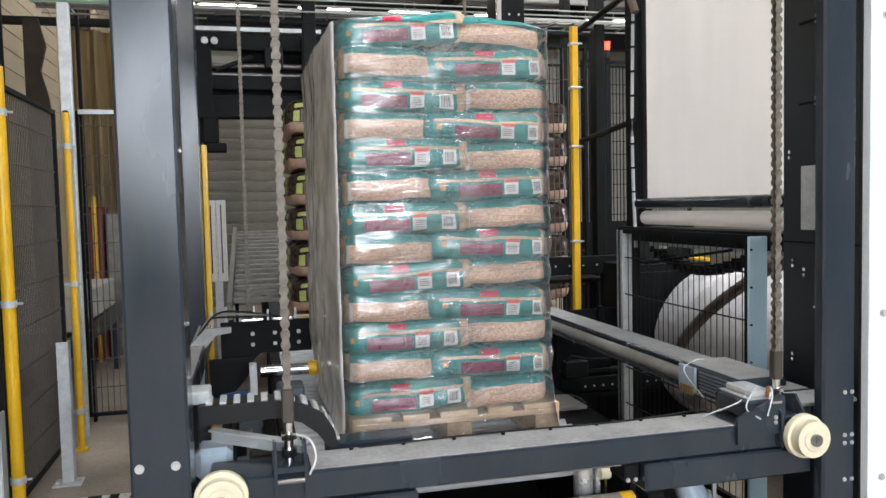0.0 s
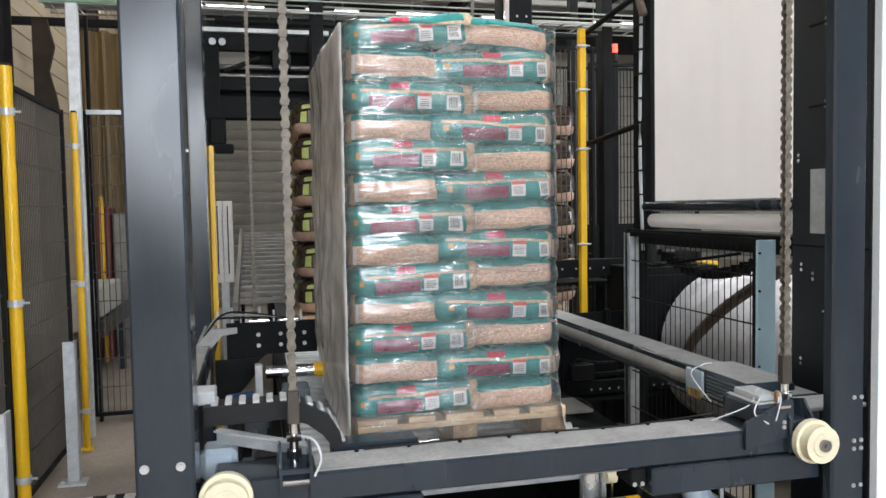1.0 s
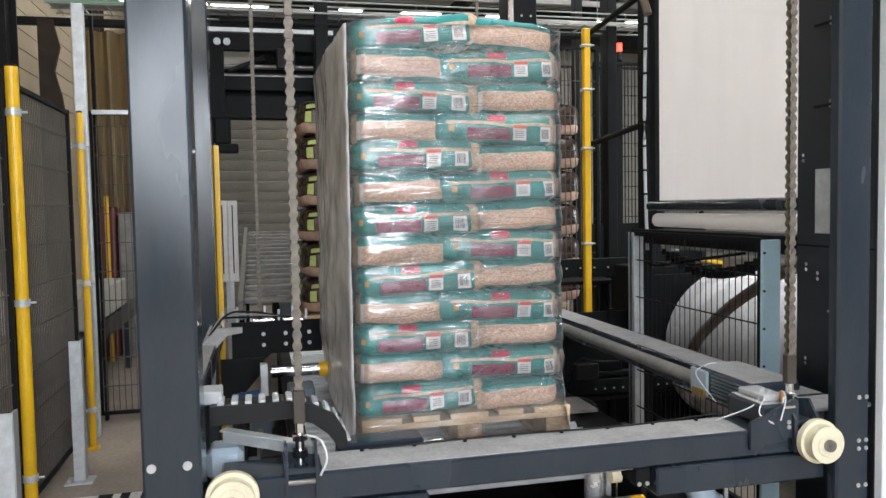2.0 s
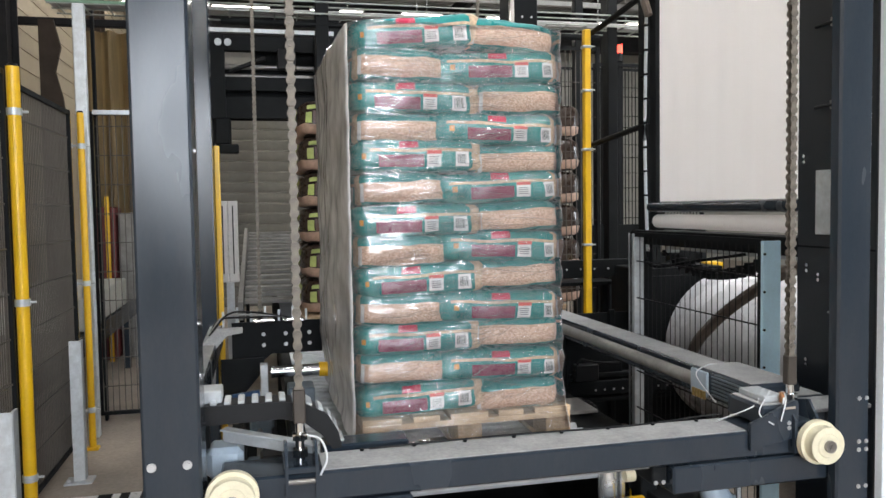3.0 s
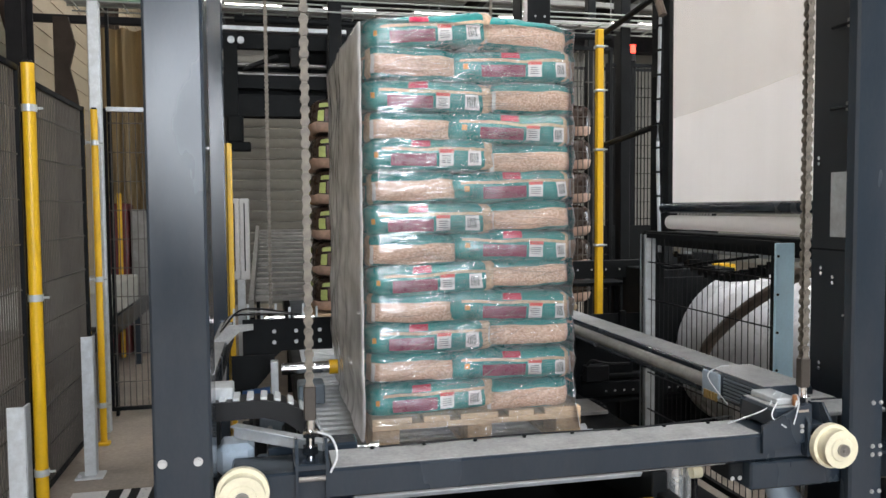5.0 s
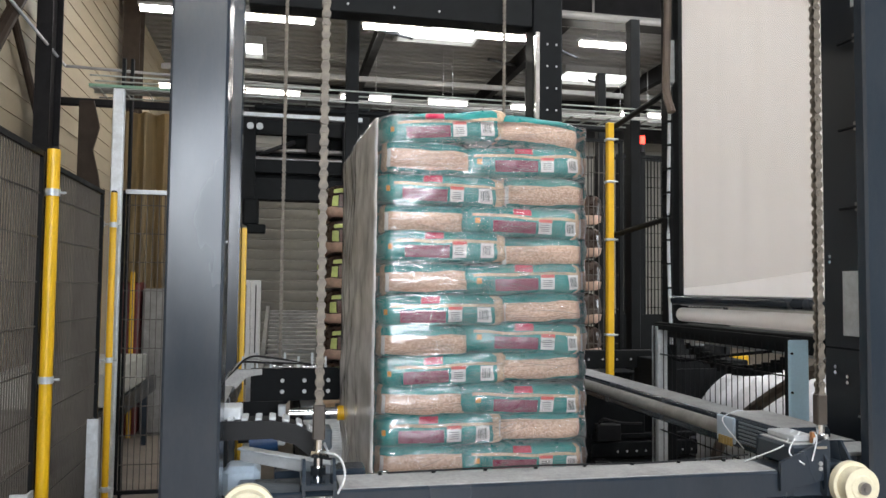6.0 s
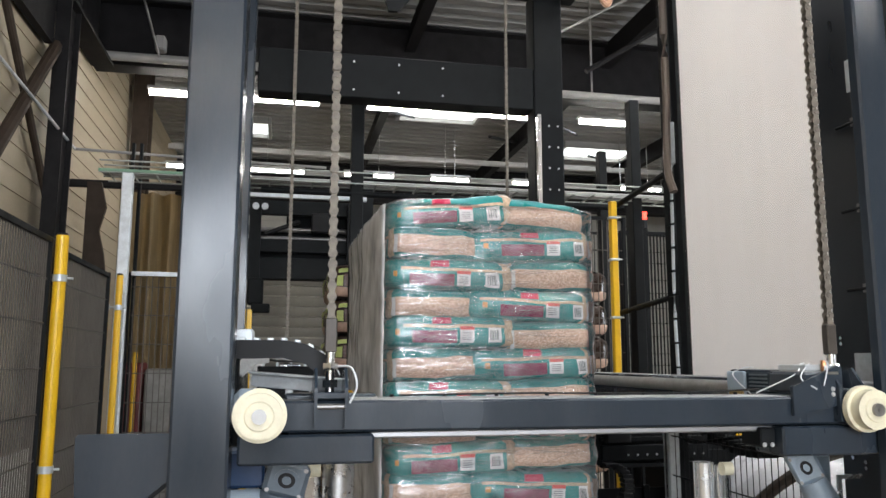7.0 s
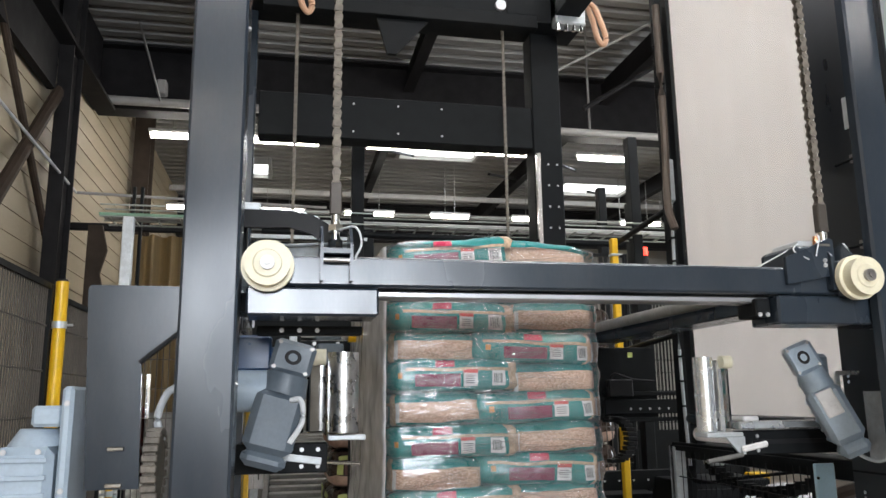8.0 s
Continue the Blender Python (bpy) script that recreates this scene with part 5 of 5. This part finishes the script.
# ---- roller conveyor under the load ----
cv = thing("roller_conveyor", "dark framed roller conveyor with steel rollers carrying the pallet", "conveyor")
for x in (0.12, 1.28):
    part("side_rail", box(B(), x, x + 0.06, 2.45, 8.6, 0.36, 0.53, 0.004), BLACK, cv)
for i in range(76):
    part("roller", rod(B(), (0.18, 2.55 + i * 0.08, 0.515), (1.28, 2.55 + i * 0.08, 0.515), 0.030, 10), GALV, cv)
for y in (2.6, 4.4, 6.2, 8.2):
    for x in (0.12, 1.28):
        part("leg", box(B(), x, x + 0.06, y, y + 0.07, 0, 0.36), BLACK, cv)

# ---- film unit on the east side ----
FX = 2.1
web = thing("film_web", "white translucent plastic film web hanging from above", "film")
bm = B()
cols = []
for i in range(41):
    y = 2.6 + (3.785 - 2.6) * i / 40
    cols.append([bm.verts.new((FX + 0.004 * math.sin(i * 0.9) + 0.003 * noise.noise(Vector((y * 8, z * 1.5, 0))), y, z)) for z in [1.44 + k * 0.18 for k in range(15)]])
for a, b in zip(cols, cols[1:]):
    for k in range(14):
        bm.faces.new((a[k], b[k], b[k + 1], a[k + 1]))
bmesh.ops.solidify(bm, geom=bm.faces[:], thickness=0.003)
part("sheet", bm, WEB, web)
bm = plate(B(), [(2.605, 0.035), (3.0, 0.0), (3.4, -0.03), (3.78, -0.05), (3.78, 2.45), (2.605, 2.45)], "x", FX - 0.013, FX - 0.010)
fold = part("fold", bm, WEB_TINTED, web, "second warmer film layer travelling down the web")
fu = thing("film_feed_unit", "black film feed unit with rollers, side strip and cables", "film feeder")
part("dark_bar", rod(B(), (FX - 0.03, 2.55, 1.44), (FX - 0.03, 3.83, 1.44), 0.028, 16), ANTHRACITE, fu)
part("white_roller", rod(B(), (FX - 0.01, 2.58, 1.365), (FX - 0.01, 3.79, 1.365), 0.036, 20), WEB, fu, "white film covered roller")
part("beam", box(B(), FX - 0.06, FX + 0.1, 2.3, 4.0, 1.24, 1.315, 0.004), BLACK, fu)
part("side_strip", box(B(), FX - 0.02, FX + 0.03, 3.80, 3.86, 1.3, 3.95), BLACK, fu)
part("side_strip", box(B(), FX - 0.02, FX + 0.03, 3.93, 3.99, 0.0, 3.95), BLACK, fu)
part("cable", hose(B(), [(FX - 0.03, 3.87, 1.2), (FX - 0.035, 3.89, 1.8), (FX - 0.03, 3.88, 2.6), (FX - 0.03, 3.9, 3.6)], 0.009), WHITE_PLASTIC, fu, "grey cable along the strip")
part("hose", hose(B(), [(FX - 0.06, 3.80, 2.45), (FX - 0.07, 3.84, 2.6), (FX - 0.05, 3.86, 3.0), (FX - 0.05, 3.86, 3.8)], 0.022), HOSE, fu, "brown corrugated hose")
for i in range(18):
    part("tie", box(B(), FX - 0.045, FX - 0.02, 3.86, 3.94, 1.5 + i * 0.13, 1.51 + i * 0.13), BLACK, fu)
part("gearbox", box(B(), FX - 0.05, FX, 3.84, 3.9, 2.62, 2.86, 0.006), GALV, fu)
# dark cabinet between the film and the front post
cb = thing("control_cabinet", "tall dark anthracite cabinet wall with windows and bolts beside the post", "cabinet")
part("body", box(B(), 1.98, 2.08, 2.18, 2.56, 0.02, 3.95, 0.004), DARK_PANEL, cb)
part("seam", box(B(), 1.976, 1.98, 2.18, 2.55, 1.285, 1.292), BLACK, cb)
for y0, y1, z0, z1 in ((2.36, 2.455, 1.335, 1.565), (2.325, 2.395, 2.51, 2.63)):
    part("window", box(B(), 1.974, 1.98, y0, y1, z0, z1), GALV, cb, "small pale window")
for z in (1.80, 2.085, 2.40):
    h = part("hinge", rod(B(), (1.965, 2.36, z - 0.012), (1.965, 2.45, z - 0.012), 0.006, 8), BLACK, cb)
    part("bracket", box(B(), 1.962, 1.98, 2.36, 2.375, z - 0.025, z + 0.005), STEEL, h)
part("edge_rail", box(B(), 1.95, 1.985, 2.30, 2.33, 1.3, 3.9), BLACK, cb)
for y, z in ((2.52, 1.62), (2.52, 1.6), (2.44, 1.19), (2.44, 1.17), (2.50, 1.22), (2.50, 1.20), (2.50, 0.87), (2.50, 0.85), (2.3, 2.3), (2.3, 2.28)):
    part("screw", rod(B(), (1.974, y, z), (1.98, y, z), 0.007, 10), CHROME, cb)
part("cable", hose(B(), [(1.97, 2.38, 1.06), (1.95, 2.34, 1.07), (1.95, 2.30, 1.09)], 0.004), WHITE_PLASTIC, cb)
# pale door leaf right of the front post
dr = thing("pale_guard_door", "pale grey blue painted guard door leaf with screws", "door")
part("leaf", box(B(), 1.808, 2.7, 1.955, 1.99, 0.03, 3.0, 0.004), PALE_DOOR, dr)
for z in (1.98, 1.1, 0.6):
    bolt(dr, 1.855, 1.955, z)
for z in (0.012, 0.024):
    part("foot", box(B(), 1.9 + z * 30, 1.96 + z * 30, 1.955, 1.985, 0, 0.03), GALV, dr)

# guard fence in front of the film reel
rf = mesh_fence("wire_fence", "black wire mesh guard panel before the film reel", (2.0, 2.79), (2.0, 3.90), 0.15, 1.305, step=0.045, rungs=0.2, wire=BLACK_PLASTIC, w=0.0015)
part("galvanised_post", box(B(), 1.985, 2.045, 3.86, 3.93, 0, 1.30, 0.004), GALV, rf, "bright galvanised end post")
part("blue_panel", box(B(), 1.935, 2.02, 2.70, 2.715, 0.1, 1.302, 0.004), PALE_BLUE, rf, "pale blue sheet panel")
for i in range(8):
    part("screw", rod(B(), (1.943, 2.695, 0.2 + i * 0.15), (1.943, 2.70, 0.2 + i * 0.15), 0.005, 8), BLACK, rf)
# reel of film on the floor stand
rl = thing("film_reel", "large white reel of plastic film lying in its stand", "film reel")
part("roll", rod(B(), (3.0, 3.0, 0.53), (3.0, 4.45, 0.53), 0.50, 64), FILM_ROLL, rl)
part("core", rod(B(), (3.0, 2.9, 0.53), (3.0, 4.55, 0.53), 0.05, 16), STEEL, rl)
for y in (2.92, 4.5):
    part("stand", plate(B(), [(2.7, 0), (3.3, 0), (3.06, 0.6), (2.94, 0.6)], "y", y, y + 0.03), BLACK, rl)
part("brake_strap", hose(B(), [(2.36, 3.98, 0.45), (2.35, 3.86, 0.66), (2.35, 3.70, 0.80), (2.35, 3.52, 0.92), (2.35, 3.32, 1.03), (2.36, 3.15, 1.12), (2.4, 2.95, 1.19)], 0.030), HOSE, rl, "dark brown corrugated hose")
ar = thing("dancer_arm", "pale square tube arm with black energy chain over the reel", "machine arm")
part("arm", box(B(), 2.35, 2.4, 2.7, 4.2, 1.19, 1.235, 0.006), GALV, ar)
part("end_block", box(B(), 2.34, 2.42, 4.12, 4.22, 1.17, 1.25, 0.006), GALV, ar)
bm = B()
for i in range(26):
    u = i / 25
    yy, zz = 4.15 - 0.9 * u, 1.16 - 0.09 * math.sin(u * 3.0 + 0.1) - 0.02 * (i % 2)
    box(bm, 2.33, 2.40, yy, yy + 0.028, zz, zz + 0.035)
part("energy_chain", bm, BLACK, ar, "black plastic energy chain")
part("bracket", box(B(), 2.35, 2.4, 2.7, 2.76, 0, 1.19), BLACK, ar)
part("cable", hose(B(), [(2.05, 3.9, 1.28), (2.06, 3.86, 1.15), (2.1, 3.8, 1.12), (2.2, 3.6, 1.16), (2.35, 3.4, 1.2)], 0.008), BLACK, ar)
yb = thing("yellow_stand", "yellow painted steel stand behind the reel", "stand")
part("upright", box(B(), 3.10, 3.22, 4.9, 5.02, 0, 1.04, 0.006), YELLOW, yb)
part("foot_beam", box(B(), 2.98, 3.36, 4.88, 5.04, 0.45, 0.78, 0.006), YELLOW, yb)
part("lamp", box(B(), 2.98, 3.10, 4.84, 4.88, 0.785, 0.82, 0.005), GREEN_GLOW, yb, "small lit green lamp bar")
bc = thing("machine_cabinet", "black sheet steel machine cabinet behind the reel", "cabinet")
part("body", box(B(), 2.35, 2.95, 4.5, 4.9, 0, 1.05, 0.006), BLACK, bc)
part("door", box(B(), 2.38, 2.92, 4.488, 4.5, 0.1, 1.0, 0.003), BLACK, bc)
part("handle", box(B(), 2.84, 2.86, 4.47, 4.488, 0.5, 0.62, 0.002), STEEL, bc)


# ---- behind the machine, east ----
yp = thing("light_guard_strip", "tall yellow painted guard post with clamps behind the machine", "post")
part("post", box(B(), 2.084, 2.128, 4.72, 4.765, 0, 2.592, 0.005), YELLOW, yp)
for z in (0.5, 1.2, 1.82, 2.2, 2.48):
    c = part("clamp", box(B(), 2.078, 2.134, 4.714, 4.772, z - 0.008, z + 0.008), GALV, yp)
    part("screw", rod(B(), (2.066, 4.71, z), (2.15, 4.71, z), 0.005, 8), GALV, c)
mesh_fence("wire_fence", "black mesh guard panel behind the load", (1.75, 5.3), (2.44, 5.3), 0.1, 2.6, step=0.04, rungs=0.25)
solid("fence_rail", rod(B(), (-0.2, 5.42, 2.72), (2.5, 5.42, 2.70), 0.022, 10), BLACK, "black round rail along the fence head", "rail")
for z in (2.62, 1.9):
    solid("fence_rail", rod(B(), (2.15, 4.8, z - 0.05), (2.12, 3.95, z), 0.018, 10), BLACK, "black round rail along the fence head", "rail")
mesh_fence("wire_fence", "black mesh guard panel behind the sheet guard", (2.72, 5.95), (3.7, 5.95), 0.1, 2.62, step=0.03, rungs=0.25, wire=BLACK)
mesh_fence("wire_fence", "black mesh guard panel far behind the load", (1.9, 7.6), (4.1, 7.6), 0.0, 2.9, step=0.04, rungs=0.3, wire=BLACK, w=0.004)
sg = thing("signal_tower", "dark signal pole with a lit red lamp on top", "signal lamp")
part("pole", box(B(), 3.43, 3.50, 7.0, 7.08, 0, 2.85, 0.006), BLACK, sg)
part("lamp", rod(B(), (3.46, 7.0, 2.93), (3.46, 7.0, 3.01), 0.03, 14), RED_GLOW, sg, "lit red lamp")
part("base", rod(B(), (3.46, 7.0, 2.85), (3.46, 7.0, 2.93), 0.032, 14), BLACK_PLASTIC, sg)
solid("far_window", box(B(), 4.80, 4.98, 10.0, 10.05, 1.92, 2.40), WINDOW_GLOW, "bright daylit window far down the hall", "window")
tb = thing("side_table", "dark steel side table plate beside the conveyor", "table")
part("top", box(B(), 1.85, 2.45, 5.0, 5.25, 0.90, 0.925, 0.003), BLACK, tb)
for x in (1.9, 2.38):
    part("leg", box(B(), x, x + 0.04, 5.1, 5.14, 0, 0.9), BLACK, tb)
gp = thing("sheet_guard", "black sheet steel guard panel behind the machine", "guard panel")
part("sheet", box(B(), 2.52, 3.6, 5.75, 5.77, 0.05, 1.30), BLACK, gp)
for x in (2.52, 3.05, 3.56):
    part("stile", box(B(), x, x + 0.04, 5.725, 5.75, 0.0, 1.32, 0.004), BLACK, gp)
lg = thing("sheet_guard", "black low sheet steel guard beside the conveyor", "guard panel")
part("sheet", box(B(), 1.78, 2.62, 4.64, 4.655, 0.02, 0.76), BLACK, lg)
for x in (1.78, 2.2, 2.58):
    part("stile", box(B(), x, x + 0.04, 4.615, 4.64, 0.0, 0.78, 0.004), BLACK, lg)
sc = thing("pallet_stand", "low black steel stand under the second stack", "stand")
for x in (1.54, 1.90, 2.28):
    part("rail", box(B(), x, x + 0.06, 5.6, 6.9, 0.42, 0.545, 0.004), BLACK, sc)
    for y in (5.62, 6.8):
        part("leg", box(B(), x, x + 0.06, y, y + 0.06, 0, 0.42), BLACK, sc)
rg = thing("rear_guide", "black rear guide beam with a row of bolts", "beam")
part("beam", box(B(), 1.74, 2.5, 4.84, 4.90, 0.97, 1.09, 0.004), BLACK, rg)
for k in range(7):
    bolt(rg, 1.80 + k * 0.1, 4.84, 1.03, small=True)
low = thing("pallet_magazine", "dark low machine parts beside the conveyor", "machine base")
part("bed", box(B(), 1.40, 1.66, 3.0, 4.3, 0.0, 0.42, 0.01), BLACK, low)
part("plate", box(B(), 1.36, 1.6, 3.5, 3.75, 0.44, 0.455), SLAT, low)
part("block", box(B(), 1.40, 1.56, 3.9, 4.1, 0.42, 0.55, 0.02), STEEL, low)


# ---- behind the machine, west: palletiser head, second stack, light curtain ----
ph = thing("palletiser_head", "black framed palletiser head with steel bars and hanging gripper", "machine head")
for z0, z1 in ((2.84, 2.97), (2.50, 2.62), (2.26, 2.45)):
    part("cross_plate", box(B(), -0.36, 0.66, 7.0, 7.06, z0, z1, 0.004), BLACK, ph)
for x0, x1 in ((-0.37, -0.24), (0.52, 0.66)):
    part("side_plate", box(B(), x0, x1, 6.95, 7.0, 2.25, 2.97, 0.004), BLACK, ph)
for z in (2.72, 2.64):
    part("bar", rod(B(), (-0.3, 7.1, z), (0.6, 7.1, z), 0.022, 12), STEEL, ph)
part("back_plate", box(B(), -0.36, 0.66, 7.16, 7.17, 2.26, 2.72), BLACK, ph)
part("back_plate", box(B(), -0.02, 0.66, 7.16, 7.17, 2.722, 2.97), BLACK, ph)
part("cylinder", rod(B(), (-0.2, 6.98, 2.66), (0.1, 6.98, 2.78), 0.02, 12), BLACK_PLASTIC, ph)
part("gearbox", box(B(), 0.2, 0.36, 6.94, 7.0, 2.68, 2.86, 0.01), BLACK_PLASTIC, ph)
part("gripper", box(B(), -0.34, -0.2, 6.9, 7.0, 2.02, 2.26, 0.02), BLACK, ph)
part("gripper_jaw", box(B(), -0.3, -0.14, 6.88, 6.98, 1.95, 2.03, 0.01), BLACK, ph)
part("top_rail", box(B(), -0.37, 0.7, 7.0, 7.05, 3.0, 3.035), GALV, ph)
for x in (-0.29, -0.21, 0.58):
    part("eye_bolt", rod(B(), (x, 6.93, 2.9), (x, 6.95, 2.9), 0.03, 16), GALV, ph)
for x in (-0.4, 0.72):
    part("upright", box(B(), x - 0.05, x + 0.05, 7.08, 7.18, 0, 3.3, 0.005), BLACK, ph)
ys = solid("yellow_rail", box(B(), -0.235, -0.205, 4.78, 4.83, 0.0, 1.84, 0.004), YELLOW, "yellow painted guard strip behind the rear post", "guard strip")
wb = thing("light_curtain", "pale white light curtain column with dark slots", "sensor column")
for x in (-0.315, -0.235):
    c = part("column", box(B(), x, x + 0.077, 6.5, 6.58, 0.88, 1.54, 0.006), LABEL, wb)
    part("slot", box(B(), x + 0.034, x + 0.043, 6.496, 6.5, 0.95, 1.5), BLACK, c)
part("foot", box(B(), -0.26, -0.2, 6.5, 6.56, 0, 0.88), GALV, wb)
# far conveyor bed with plates
fc = thing("slat_conveyor", "grey dusty slat conveyor rising behind the machine", "conveyor")
for i in range(16):
    y = 6.3 + i * 0.22
    part("slat", box(B(), -0.12, 0.55, y, y + 0.19, 0.72 + i * 0.03, 0.75 + i * 0.03, 0.004), SLAT, fc)
for x in (-0.17, 0.56):
    part("side_rail", plate(B(), [(6.25, 0.6), (9.9, 1.1), (9.9, 1.25), (6.25, 0.74)], "x", x, x + 0.04), SLAT, fc)
for y in (6.6, 9.3):
    for x in (-0.17, 0.56):
        part("leg", box(B(), x, x + 0.04, y, y + 0.06, 0, 0.62 + (y - 6.3) * 0.136), BLACK, fc)

SOIL = (0.95, 0.55, 0.262)


def soil_bag_mesh(seed):
    return mesh_of("body", bag_body(SOIL, seed, lambda z, x: 1 if z < -0.35 else 0, lambda z: 1 if z < -0.35 else 0), [SOIL_BAG, BARE_BAG], 60)


def soil_prints(seed):
    out = []
    for name, mat, x0, x1, z0, z1, face in (("lime_band", LIME, -0.94, -0.66, 0.5, 0.74, "front"), ("lime_field", LIME, -0.97, -0.82, -0.28, 0.34, "front"), ("photo_field", MAROON, -0.80, 0.5, -0.28, 0.40, "front"),
                                             ("lime_band", LIME, -0.7, 0.5, 0.3, 0.6, "end"), ("lime_field", LIME, -0.8, 0.0, -0.3, 0.2, "end")):
        out.append((name, mesh_of(name, print_patch(B(), SOIL, seed, x0, x1, z0, z1, 0.003, 0, face), mat, 60)))
    return out


soil = [(soil_bag_mesh(s), soil_prints(s)) for s in (3.3, 9.1)]
for sx, group in ((0.30, "dark bags on the stack behind"), (1.54, "dark bags on the second stack behind")):
    p = thing("wooden_pallet", "pine wooden pallet carrying the dark bag stack", "pallet", "pallets behind", (sx, 5.65, 0.546))
    part("deck", box(B(), 0, 0.8 if sx > 1 else 1.0, 0, 1.2, 0.11, 0.14), WOOD, p)
    for i in range(3):
        part("runner", box(B(), i * 0.34, i * 0.34 + 0.1, 0, 1.2, 0, 0.11), CHIP, p)
    for k in range(6):
        for j in range(2):
            b = thing("soil_bag", "dark brown printed bag with lime green fields in the wrapped stack", "bag", group)
            body, prints = soil[(k + j) % 2]
            part("body", body, None, b)
            for name, data in prints:
                part(name, data, None, b)
            b.matrix_basis = pose(sx + 0.48, 5.95 + j * 0.57, 0.69 + 0.129 + k * 0.260, 0, 0, rng.uniform(-1, 1))


# ---- keyed movement ----
RISE = [(0, 0), (4.0, 0), (4.85, 0), (5.2, 0.0145), (5.5, 0.057), (6.0, 0.202), (6.5, 0.427), (7.0, 0.666), (7.5, 0.911), (8.0, 1.157)]
SLIDE = [(0, 0), (1.7, 0), (2.7, 0), (3.0, -0.044), (3.5, -0.152), (3.8, -0.205), (4.0, -0.219), (4.4, -0.224), (8.0, -0.224)]


def motions():
    for ob in (car, *chains):
        walk(ob, [(t, pose(0, 0, z)) for t, z in RISE])
    walk(west, [(t, pose(0.224 + x, 0, 0)) for t, x in SLIDE])
    walk(east, [(t, pose(-0.268 * (1 + x / 0.224), 0, 0)) for t, x in SLIDE])
    walk(ec, [(t, pose(0.098 + x * 0.4385, 0, 0)) for t, x in SLIDE])
    walk(fold, [(t, pose(0, 0, z)) for t, z in ((0, 3.55), (1, 3.3), (3.4, 2.55), (4.0, 2.32), (5.5, 1.76), (6.3, 1.47), (6.8, 1.44), (8, 1.44))])


motions()
